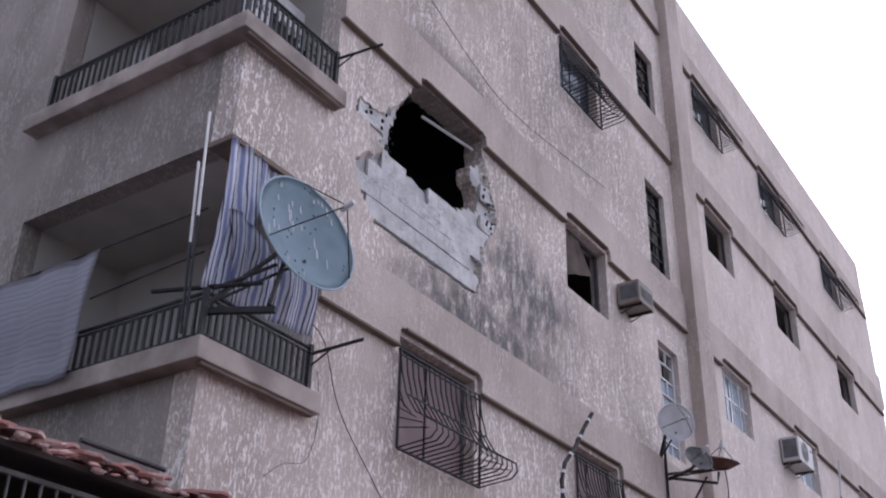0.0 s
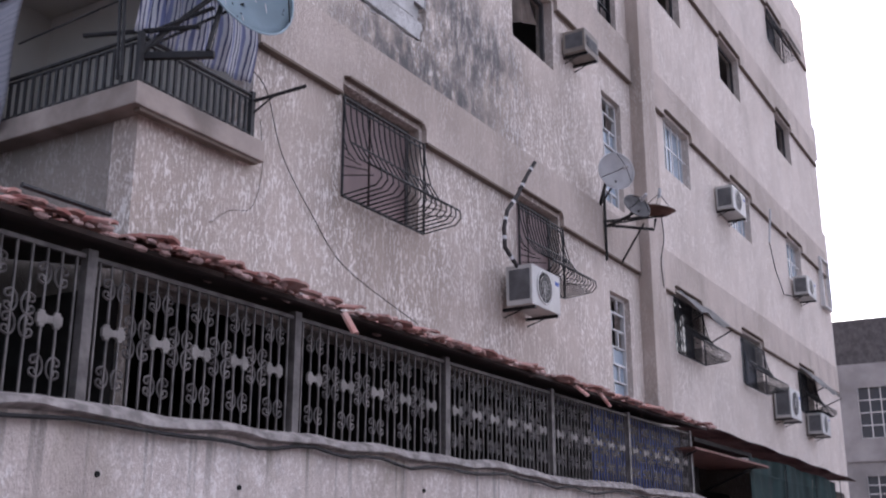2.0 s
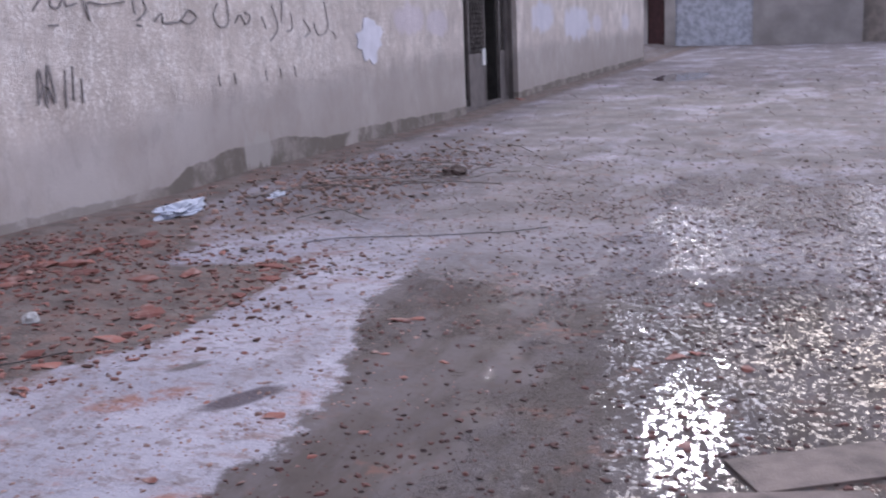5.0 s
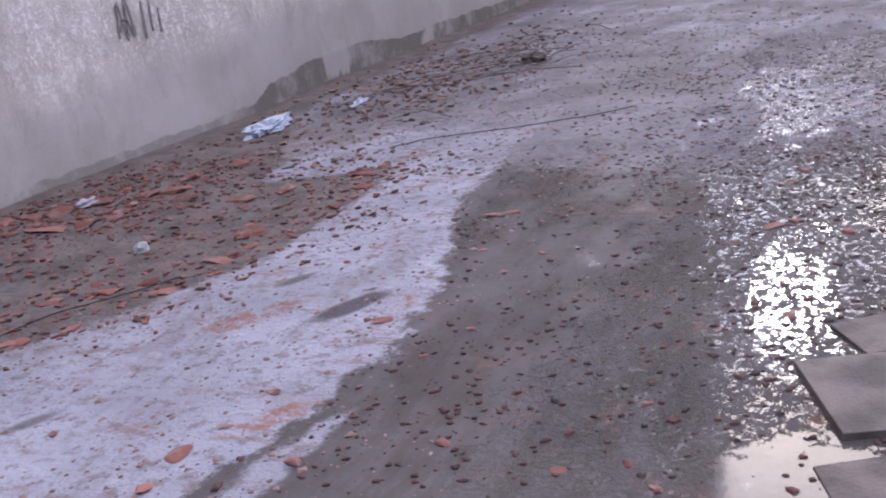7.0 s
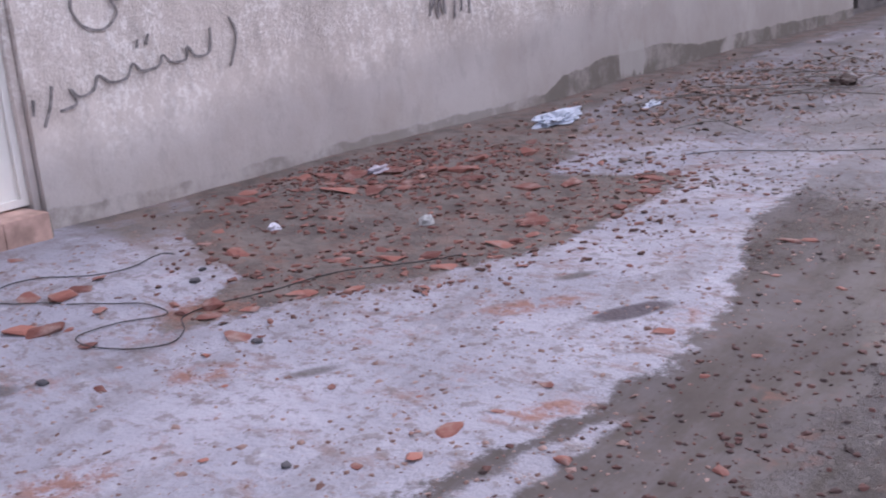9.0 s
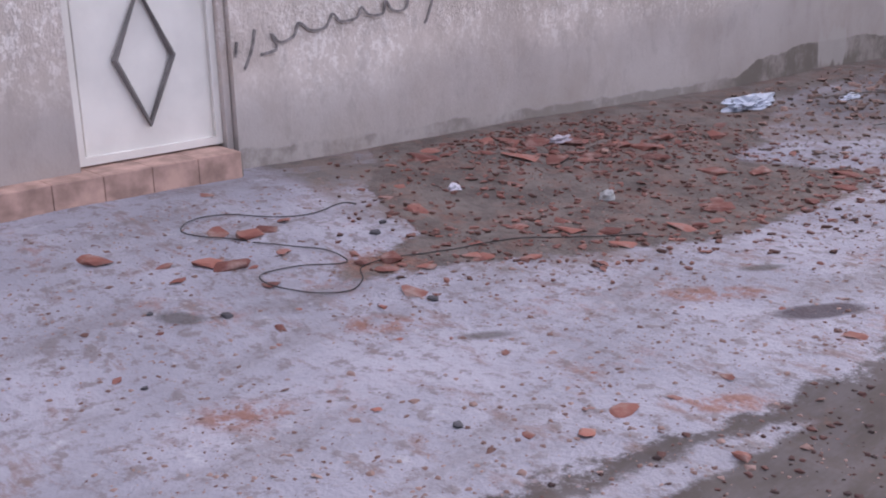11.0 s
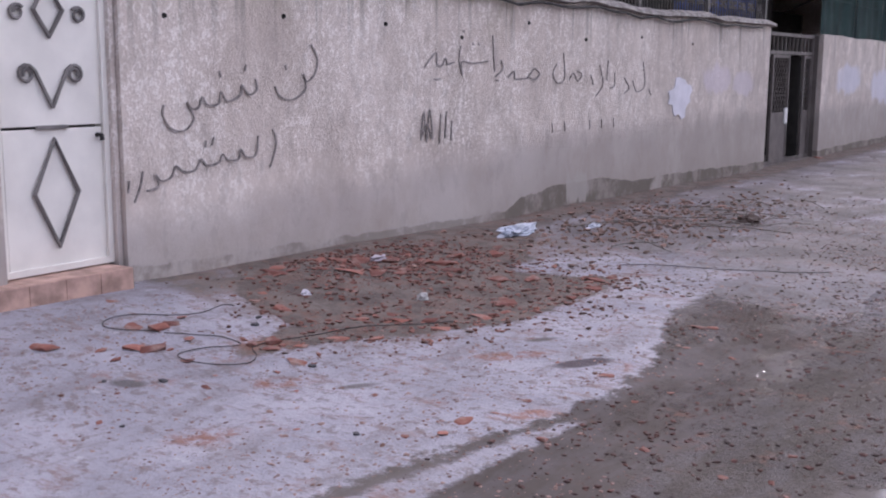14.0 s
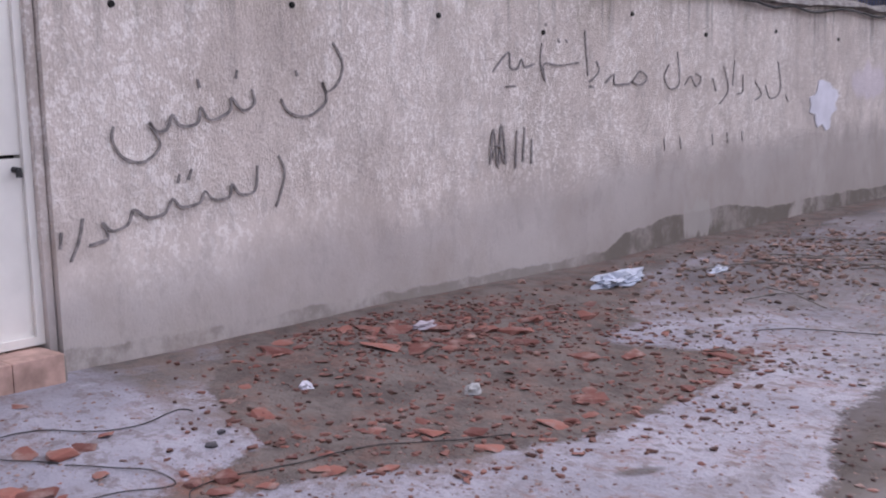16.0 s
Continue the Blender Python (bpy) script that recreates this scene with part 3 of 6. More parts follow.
# windows: y0, y1, z0, z1
WIN = []
for z in ROWS_Z:
    WIN += [(7.2, 8.5, z - 0.93, z + 0.12), (10.62, 11.78, z - 0.90, z + 0.10)]
    WIN += [(16.05, 17.35, z - 0.90, z + 0.08), (19.75, 21.2, z - 0.90, z + 0.08), (24.2, 25.6, z - 0.90, z + 0.08)]
WIN = [w for w in WIN if not (w[0] < 8 and 8 < w[3] < 9)]
STAIR = [(13.40, 14.12, z - 1.68, z) for z in (4.85, 7.83, 10.6, 13.36)]
HOLE = [(7.30, 8.46), (7.07, 7.96), (6.93, 7.58), (6.95, 7.33), (7.32, 7.26), (7.55, 7.22), (7.91, 7.30), (8.13, 7.30), (8.36, 7.42), (8.58, 7.50), (8.60, 7.72), (8.47, 7.84), (8.44, 8.02), (8.60, 8.10), (8.60, 8.48)]
PATCH = [(6.60, 7.10), (6.38, 6.94), (6.46, 6.72), (6.75, 6.46), (7.1, 6.42), (7.55, 6.41), (8.1, 6.43), (8.50, 6.46), (8.56, 6.72), (8.60, 7.03), (8.72, 7.2), (8.92, 7.50), (8.80, 7.75), (8.70, 7.95), (8.62, 8.2), (8.4, 8.3), (7.2, 8.2), (6.98, 7.9), (6.75, 7.65), (6.40, 7.62), (6.36, 7.5), (6.80, 7.42), (6.80, 7.2)]
PORCH_OPEN = [(4.93, 14.1, 0.3, 3.13), (15.4, 28.0, 0.4, 2.85)]
LOGGIA = [(4.86, 6.02, 4.46, 6.28), (4.86, 6.02, 7.42, 9.1), (4.86, 6.02, 10.4, 12.1), (4.86, 6.02, 13.3, 15.0)]


def facade_solid(u, v):
    for a, b, c, d in WIN + STAIR + LOGGIA + PORCH_OPEN:
        if a < u < b and c < v < d:
            return False
    return not in_poly(u, v, HOLE)


def facade_group(u, v):
    return 1 if in_poly(u, v, PATCH) else 0


edges = WIN + STAIR + LOGGIA + PORCH_OPEN
us = cuts(CORNER_Y, END_Y, [e for w in edges for e in w[:2]], [(6.2, 9.0, 0.05)])
vs = cuts(-0.3, TOP, [e for w in edges for e in w[2:]], [(6.36, 8.56, 0.05)])
bm = sheet(us, vs, facade_solid, 0.24, lambda u, v, d: (FACE_X - d - (0.06 if d < 0.05 and in_poly(u, v, PATCH) else 0), u, v),
           lambda u, v: 0.02 if 6.3 < u < 8.95 and 6.38 < v < 8.5 else 0, facade_group)
facade = bpart("facade", bm, [M["facade"], M["raw"]])

# projecting bands at each floor, notched over the windows
for k, z in enumerate(ROWS_Z):
    hi = z + 0.64 if k < 3 else z + 0.5
    for y0, y1 in ((6.02, 14.5), (15.2, END_Y)):
        notch = [(a - 0.06, b + 0.06, d + 0.07) for a, b, c, d in WIN if abs(c - z) < 1.0]
        if k == 1 and y0 < 7:
            notch.append((7.3, 8.62, z + 0.14))
        us = cuts(y0, y1, [e for q in notch for e in q[:2]], [(q[0] - 0.01, q[0] + 0.1, 0.02) for q in notch if y0 < q[0] < y1] + [(q[1] - 0.1, q[1] + 0.01, 0.02) for q in notch if y0 < q[0] < y1])
        vs = cuts(z, hi, [], [(z, z + 0.26, 0.02)])

        def solid(u, v):
            for a, b, t in notch:
                if a < u < b and v < t:
                    r = 0.09
                    ex, ez = max(a + r - u, u - b + r, 0), max(v - t + r, 0)
                    if ex * ex + ez * ez < r * r or ez == 0 or ex == 0:
                        return False
            return True

        bm = sheet(us, vs, solid, 0.06, lambda u, v, d: (FACE_X + 0.055 - d, u, v))
        bpart("floor_band", bm, M["band"])
        # thin brown strips paint the shadow line below the band and its notches
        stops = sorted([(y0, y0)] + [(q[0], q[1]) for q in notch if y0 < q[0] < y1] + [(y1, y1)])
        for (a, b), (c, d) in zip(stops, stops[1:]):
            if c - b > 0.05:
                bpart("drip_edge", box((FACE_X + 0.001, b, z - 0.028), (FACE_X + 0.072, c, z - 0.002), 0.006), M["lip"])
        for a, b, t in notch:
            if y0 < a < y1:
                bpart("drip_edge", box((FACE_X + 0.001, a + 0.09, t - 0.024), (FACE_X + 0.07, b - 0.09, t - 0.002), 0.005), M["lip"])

# stair-tower pilaster, parapet, side and back walls, roof
bpart("pilaster", box((FACE_X - 0.05, 14.55, -0.2), (FACE_X + 0.20, 15.16, TOP - 0.3), 0.02), M["band"])
bpart("end_wall", box((FACE_X - 9, END_Y, -0.3), (FACE_X, END_Y + 0.24, TOP)), M["facade"])
bpart("back_wall", box((FACE_X - 9.24, CORNER_Y, -0.3), (FACE_X - 9, END_Y + 0.24, TOP)), M["facade"])
bpart("roof_slab", box((FACE_X - 9, CORNER_Y + 0.02, TOP - 0.35), (FACE_X - 0.24, END_Y, TOP - 0.15)), M["concrete"])
# lowest slab and inner walls are blackened to paint the rooms' shade
for z in (4.30, 7.25, 10.25, 13.2):
    bpart("floor_slab", box((FACE_X - 9, CORNER_Y + 1.6, z - 0.1), (FACE_X - 0.25, END_Y - 0.01, z + 0.1)), M["inner"] if z > 5 else M["soot_and_shade"])
bpart("inner_wall", box((FACE_X - 4.2, 9.4, -0.2), (FACE_X - 0.25, 9.55, TOP - 0.4)), M["soot_and_shade"])
bpart("corridor_wall", box((FACE_X - 4.3, 6.3, -0.2), (FACE_X - 4.2, END_Y - 0.02, TOP - 0.4)), M["soot_and_shade"])

# side wall, with the corner loggias open on this side too
SIDE_OPEN = [(-8.0, FACE_X - 0.24, c, d) for a, b, c, d in LOGGIA]
us = cuts(-14.5, FACE_X - 0.24, [e for w in SIDE_OPEN for e in w[:2]])
vs = cuts(-0.3, TOP, [e for w in SIDE_OPEN for e in w[2:]])
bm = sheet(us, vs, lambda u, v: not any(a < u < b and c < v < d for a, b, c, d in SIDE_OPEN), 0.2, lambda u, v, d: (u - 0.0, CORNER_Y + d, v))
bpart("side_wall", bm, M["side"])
# loggia rooms: back walls, floors, ceilings
for a, b, c, d in LOGGIA:
    bpart("loggia_wall", box((-8.0, 6.05, c - 0.05), (FACE_X - 0.24, 6.2, d + 0.2)), M["inner"])
    bpart("loggia_wall", box((-8.25, CORNER_Y + 0.21, c - 0.05), (-8.0, 6.2, d + 0.2)), M["inner"])
    bpart("loggia_ceiling", box((-8.0, CORNER_Y + 0.2, d + 0.005), (FACE_X - 0.24, 6.04, d + 0.14)), M["inner"])


def slab(z):
    """The concrete lip of a loggia, wrapped round the corner."""
    bm = bmesh.new()
    add_box(bm, (-8.14, CORNER_Y - 0.16, z - 0.17), (FACE_X + 0.14, 6.04, z), 0.012)
    return bm


for z in (4.46, 7.42, 10.4, 13.3):
    bpart("balcony_slab", slab(z), M["slab"])
    # brown strip added as the shadow under the slab's edge
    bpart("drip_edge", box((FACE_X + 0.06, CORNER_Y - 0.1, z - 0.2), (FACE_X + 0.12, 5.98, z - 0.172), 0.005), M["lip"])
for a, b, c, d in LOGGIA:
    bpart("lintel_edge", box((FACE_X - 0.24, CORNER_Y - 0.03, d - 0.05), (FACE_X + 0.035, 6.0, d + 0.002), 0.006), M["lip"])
for z in (8.8, 11.9):
    bpart("corner_balcony", box((FACE_X - 3.0, END_Y + 0.241, z), (FACE_X - 0.05, END_Y + 0.85, z + 0.95), 0.02), M["facade"])


# ---- low walls, distance, closing walls ----
def bm_slope(lo, hi, slope, x0):
    """A board that rises away from the street."""
    bm = add_box(bmesh.new(), lo, hi)
    for v in bm.verts:
        v.co.z += (x0 - v.co.x) * slope
    return bm


M["tile"] = Nodes("clay_tile", 0.85)
n_ = M["tile"]
n_.color(n_.mix(n_.ramp(n_.noise(9, 4), 0.35, 0.7), n_.mix(n_.random(), (0.29, 0.105, 0.085), (0.50, 0.25, 0.21)), (0.50, 0.34, 0.30)))
M["tile"] = n_.bump(n_.noise(40), 0.4, 0.004).mat
M["board"] = simple("roof_board", (0.045, 0.03, 0.025), 0.9)
# near black: interior shade put into the colour, also used on dark parts
M["dark_and_shade"] = simple("dark_paint_and_shade", (0.03, 0.027, 0.025), 0.95, vary=0.3)

porch = thing("porch_roof", (-4.3, 3.0, 3.0), "low lean-to roof of broken red clay tiles over the railing", "roof")
PI = Matrix.Translation((4.3, -3.0, -3.0))


def ppart(name, bm, mat, label=""):
    bm.transform(PI)
    return part(name, bm, mat, porch, label)


ppart("deck", bm_slope((-5.38, CORNER_Y - 0.02, 2.955), (-4.47, 14.35, 2.985), 0.2, -4.3), M["board"])
ppart("deck", bm_slope((-8.3, 0.2, 2.955), (-4.47, CORNER_Y - 0.04, 2.985), 0.2, -4.3), M["board"])


def tile_mesh():
    """A shallow curved clay tile, lying along x."""
    bm = bmesh.new()
    n, w, l, t = 5, 0.14, 0.30, 0.018
    rows = []
    for x in (-l / 2, l / 2):
        for off in (0, t):
            rows.append([bm.verts.new((x, w * (i / (n - 1) - 0.5), 0.014 * math.sin(math.pi * i / (n - 1)) + off)) for i in range(n)])
    a, b, c, d = rows
    for i in range(n - 1):
        for p, q in ((b, d), (c, a)):
            bm.faces.new((p[i], p[i + 1], q[i + 1], q[i]))
        bm.faces.new((a[i], a[i + 1], b[i + 1], b[i]))
        bm.faces.new((d[i], d[i + 1], c[i + 1], c[i]))
    for k in (0, n - 1):
        bm.faces.new((a[k], b[k], d[k], c[k]))
    bmesh.ops.recalc_face_normals(bm, faces=bm.faces)
    me = bpy.data.meshes.new("tile")
    bm.to_mesh(me)
    bm.free()
    me.materials.append(M["tile"])
    return me


rng = random.Random(11)
TILE = tile_mesh()
for row in range(3):
    for k in range(98):
        y = 1.2 + 0.135 * k
        if rng.random() < (0.12 if row == 0 else 0.06) or y > 14.2:
            continue
        x = -4.40 - 0.22 * row + rng.uniform(-0.09, 0.07)
        ob = new("tile", TILE)
        ob.parent = porch
        z = 2.985 + (-4.3 - x) * 0.2 + 0.03 * step01(7.0, 4.8, y) + rng.uniform(0, 0.02)
        ob.matrix_basis = PI @ pose(x, y, z, rng.uniform(-13, 13), 9 + rng.uniform(-8, 10), rng.uniform(-38, 38)) @ Matrix.Diagonal((rng.uniform(0.45, 1.0), rng.uniform(0.5, 1.15), 0.9, 1))
for y, z, a in ((5.95, 2.86, 60), (9.9, 2.9, 40), (10.5, 2.88, 55)):
    ob = new("tile", TILE)
    ob.parent = porch
    ob["label"] = "clay tile slipped over the eave"
    ob.matrix_basis = PI @ pose(-4.34, y, z + 0.03, 10, a, 20) @ Matrix.Diagonal((0.55, 0.7, 1, 1))
bm = bmesh.new()
for k in range(230):   # crumbling mortar along the tiles
    y = rng.uniform(0.5, 14.2)
    x = -4.33 - 0.55 * rng.random() ** 2
    s = rng.uniform(0.015, 0.035)
    bmesh.ops.create_icosphere(bm, subdivisions=1, radius=1, matrix=Matrix.Translation((x, y, 3.0 + rng.uniform(-0.02, 0.03) + (-4.3 - x) * 0.15)) @ Matrix.Diagonal((s, s * 1.9, s * 0.7, 1)))
ppart("mortar", bm, simple("pink_mortar", (0.40, 0.27, 0.245), 0.95, vary=0.4, scale=12, bump=0.6), "pale crumbling mortar between the tiles")
ppart("pole", tube([(-4.45, 3.3, 3.13), (-4.42, 3.85, 3.12)], 0.016), M["iron"])

# porch inside: near-black walls and floor, added to keep it in shade
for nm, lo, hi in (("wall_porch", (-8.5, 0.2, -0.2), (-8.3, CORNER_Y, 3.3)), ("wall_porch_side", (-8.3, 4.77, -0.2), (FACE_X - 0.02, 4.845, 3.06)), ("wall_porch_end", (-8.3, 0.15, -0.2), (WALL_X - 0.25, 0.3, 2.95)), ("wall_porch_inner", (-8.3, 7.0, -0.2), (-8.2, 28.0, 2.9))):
    tagged(obj(nm, box(lo, hi), M["dark_and_shade"]), "added near-black wall that keeps the porch in shade", "wall", kind="structure")
tagged(obj("porch_floor", box((-8.3, 0.2, 0.9), (-4.8, 14.1, 1.0)), M["dark_and_shade"]), "raised porch floor behind the street wall, near black for the shade", "floor", kind="structure")

M["far"] = simple("far_render", (0.32, 0.298, 0.294), 0.9, vary=0.25, scale=0.8)
far = thing("far_house", (-7.6, 42.0, 0.0), "grey concrete house with white-barred windows at the street's end", "house")
FAR_WIN = [(0.36, 1.54, 5.55, 7.4), (0.38, 1.56, 2.93, 4.18), (2.9, 4.1, 5.4, 7.2), (2.9, 4.1, 2.9, 4.2)]
FAR_DOOR = [(1.35, 2.0, -0.3, 1.9), (2.4, 5.2, -0.3, 1.9)]
us = cuts(-2.5, 9, [e for w in FAR_WIN + FAR_DOOR for e in w[:2]])
vs = cuts(-0.3, 8.3, [e for w in FAR_WIN + FAR_DOOR for e in w[2:]])
part("wall", sheet(us, vs, lambda u, v: not any(a < u < b and c < v < d for a, b, c, d in FAR_WIN + FAR_DOOR), 0.3, lambda u, v, d: (u, d, v)), M["far"], far)
# near-black core paints the shade behind the windows and doors
part("core", box((-2.4, 0.9, -0.3), (8.9, 8, 8.2)), M["dark_and_shade"], far)
part("roof_block", box((-2.4, 0.6, 8.3), (2.0, 6, 10.1), 0.02), simple("dark_block", (0.11, 0.10, 0.10), 0.9), far, "dark upper storey block")
part("roof_block", box((2.1, 1.2, 8.3), (9.0, 8, 9.9), 0.02), M["far"], far)
for k in range(2):
    part("ledge", box((-2.5, -0.08, 2.35 + 2.35 * k), (9.0, 0.0, 2.6 + 2.35 * k), 0.02), M["far"], far)
for a, b, c, d in FAR_WIN:
    win = part("window", box((a, 0.12, c), (b, 0.15, d)), M["glass"], far)
    for i in range(4):
        u, v = a + (b - a) * i / 3, c + (d - c) * 0.75 * i / 3
        part("bar", box((u - 0.02, 0.03, c), (u + 0.02, 0.06, d)), M["white"], win, "white painted bar")
        part("bar", box((a, 0.02, v - 0.02), (b, 0.05, v + 0.02)), M["white"], win, "white painted bar")
part("door", box((1.35, 0.1, -0.2), (2.0, 0.16, 1.9)), simple("maroon_door", (0.05, 0.02, 0.022), 0.6), far, "dark maroon metal door")
part("shutter", box((2.4, 0.1, -0.2), (5.2, 0.16, 1.9)), simple("pale_shutter", (0.38, 0.40, 0.46), 0.5), far, "pale blue roller shutter")
part("awning", box((0.0, -0.9, 2.1), (1.6, 0.0, 2.2)), M["dark_and_shade"], far)

for nm, lo, hi in (("wall_opposite", (8.5, -14, -0.3), (8.75, 60, 3.2)), ("wall_behind", (-12, -14.2, -0.3), (8.6, -14, 4.0)), ("wall_side", (-12.2, -14, -0.3), (-12, 1.0, 4.0)), ("wall_beyond", (1.4, 42.2, -0.3), (8.5, 42.5, 4.0))):
    tagged(obj(nm, box(lo, hi), M["concrete"]), "plain plastered wall closing the street", "wall", kind="structure")

# ---- windows of the building ----
M["shutter"] = simple("mauve_shutter", (0.22, 0.16, 0.155), 0.7, vary=0.15, scale=2)
M["frame"] = simple("grey_frame", (0.09, 0.085, 0.085), 0.6, vary=0.2)
M["pale_glass"] = simple("hazy_glass", (0.30, 0.36, 0.42), 0.25, vary=0.15, scale=3, bump=0.05)
M["curtain"] = simple("stained_curtain", (0.25, 0.2, 0.17), 0.9, vary=0.3, scale=3)


def ring(y0, y1, z0, z1, w, x0, x1):
    bm = bmesh.new()
    add_box(bm, (x0, y0, z0), (x1, y0 + w, z1))
    add_box(bm, (x0, y1 - w, z0), (x1, y1, z1))
    add_box(bm, (x0, y0 + w, z0), (x1, y1 - w, z0 + w))
    add_box(bm, (x0, y0 + w, z1 - w), (x1, y1 - w, z1))
    return bm


def bow_grille(y0, y1, z0, z1, out=0.46, bars=15):
    """Upright bars that belly outwards near the sill, with a flat outer frame."""
    bm = bmesh.new()
    h = z1 - z0
    prof = [(0.05, z1), (0.07, z1 - 0.22 * h), (0.13, z1 - 0.48 * h), (0.24, z1 - 0.68 * h), (out, z1 - 0.82 * h), (out + 0.01, z1 - 0.9 * h), (out - 0.05, z1 - 0.965 * h), (0.05, z0)]
    for i in range(bars + 1):
        y = y0 + (y1 - y0) * i / bars
        add_tube(bm, [(FACE_X + a, y, b) for a, b in prof], 0.0075, 5)
    for k in (0, 2, 4):
        a, b = prof[k]
        add_tube(bm, [(FACE_X + a, y0, b), (FACE_X + a, y1, b)], 0.009, 5)
    for y in (y0, y1):
        add_tube(bm, [(FACE_X + 0.05, y, z0), (FACE_X + 0.05, y, z1)], 0.014, 5)
        for k in range(1, 6):
            s = k / 6
            add_tube(bm, [(FACE_X + 0.05, y, z1 - h * (0.3 + 0.6 * s)), (FACE_X + 0.05 + (out - 0.06) * s, y, z1 - h * (0.55 + 0.38 * s))], 0.006, 4)
    add_tube(bm, [(FACE_X + 0.05, y0, z0), (FACE_X + 0.05, y1, z0)], 0.014, 5)
    add_tube(bm, [(FACE_X + 0.05, y0, z1 - 0.05), (FACE_X + 0.05, y1, z1 - 0.05)], 0.010, 5)
    return bm


def window(y0, y1, z0, z1, style):
    f = bpart("window", ring(y0, y1, z0, z1, 0.045, FACE_X - 0.17, FACE_X - 0.12), M["white"] if style == "slide" else M["frame"])
    ins = (y0 + 0.045, y1 - 0.045, z0 + 0.045, z1 - 0.045)
    if style in ("bow", "bow_dark", "slide"):
        mat = {"bow": M["shutter"], "bow_dark": M["glass"], "slide": M["pale_glass"]}[style]
        mid = (ins[0] + ins[1]) / 2
        for k, (a, b) in enumerate(((ins[0], mid - 0.01), (mid + 0.01, ins[1]))):
            bpart("pane", box((FACE_X - 0.16 + 0.012 * k, a, ins[2]), (FACE_X - 0.148 + 0.012 * k, b, ins[3])), mat, parent=f)
    if style.startswith("bow"):
        bpart("bow_grille", bow_grille(y0 - 0.03, y1 + 0.02, z0 - 0.04, z1 - 0.16), M["iron"], "wrought-iron grille that bellies out at the foot", f)
    if style == "slide":
        for i in range(1, 4):
            y = y0 + (y1 - y0) * i / 4
            bpart("bar", box((FACE_X - 0.1, y - 0.013, z0), (FACE_X - 0.08, y + 0.013, z1)), M["white"], parent=f)
        bpart("bar", box((FACE_X - 0.079, y0, (z0 + z1) / 2 - 0.012), (FACE_X - 0.065, y1, (z0 + z1) / 2 + 0.012)), M["white"], parent=f)
    return f


for a, b, c, d in WIN:
    row = min(range(4), key=lambda k: abs(ROWS_Z[k] - d))
    if row == 1 and 10 < a < 11:
        f = window(a, b, c, d, "open")
        bm = bmesh.new()
        for i in range(12):   # a curtain blown half aside
            s = i / 11
            y = a + 0.05 + 0.55 * s
            bm.verts.new((FACE_X - 0.11 + 0.02 * math.sin(i * 2.1), y, d - 0.06))
            bm.verts.new((FACE_X - 0.11 + 0.03 * math.sin(i * 2.1), a + 0.05 + 0.95 * s * s, c + 0.08 + 0.5 * s))
        bm.verts.ensure_lookup_table()
        for i in range(11):
            bm.faces.new((bm.verts[2 * i], bm.verts[2 * i + 1], bm.verts[2 * i + 3], bm.verts[2 * i + 2]))
        bmesh.ops.solidify(bm, geom=bm.faces[:], thickness=0.004)
        bpart("curtain", bm, M["curtain"], "singed curtain pulled aside", f)
    elif row == 0:
        window(a, b, c, d, "bow" if a < 12 else "bow_dark")
    elif row == 1:
        window(a, b, c, d, "slide")
    elif row == 2:
        window(a, b, c, d, "bow_dark" if a < 12 else "open")
    else:
        window(a, b, c, d, "bow_dark")

for k, (a, b, c, d) in enumerate(STAIR):
    glazed = k < 2
    f = bpart("stair_window", ring(a, b, c, d, 0.04, FACE_X - 0.14, FACE_X - 0.08), M["white"] if glazed else M["iron"])
    bm = bmesh.new()
    n = 7
    for i in range(1, n):
        z = c + (d - c) * i / n
        add_box(bm, (FACE_X - 0.12, a + 0.04, z - 0.012), (FACE_X - 0.09, b - 0.04, z + 0.012))
    for i in range(n):
        y = a + (b - a) * (0.36 if i % 2 else 0.64)
        add_box(bm, (FACE_X - 0.12, y - 0.012, c + (d - c) * i / n), (FACE_X - 0.09, y + 0.012, c + (d - c) * (i + 1) / n))
    bpart("lattice", bm, M["white"] if glazed else M["iron"], parent=f)
    if glazed:
        for i in range(n):
            if i in (5, 6) or (k == 0 and i == 4):
                continue
            bpart("pane", box((FACE_X - 0.128, a + 0.04, c + (d - c) * i / n + 0.02), (FACE_X - 0.122, b - 0.04, c + (d - c) * (i + 1) / n - 0.02)), M["pale_glass"], parent=f)

# blocks laid bare round the shell hole
rng = random.Random(3)
M["block"] = Nodes("bare_block", 0.95)
n_ = M["block"]
pale_ = n_.mix(n_.ramp(n_.noise(3, 6, rough=0.7), 0.40, 0.7), n_.mix(n_.random(), (0.50, 0.49, 0.475), (0.54, 0.53, 0.515)), (0.68, 0.67, 0.655))
n_.color(n_.mix(n_.math("MULTIPLY", n_.ramp(n_.noise(5.5, 7, (1, 1, 1.4), 0.75), 0.50, 0.66), 0.7), pale_, (0.30, 0.29, 0.285)))
M["block"] = n_.bump(n_.noise(16, 7, rough=0.7), 0.9, 0.03).mat
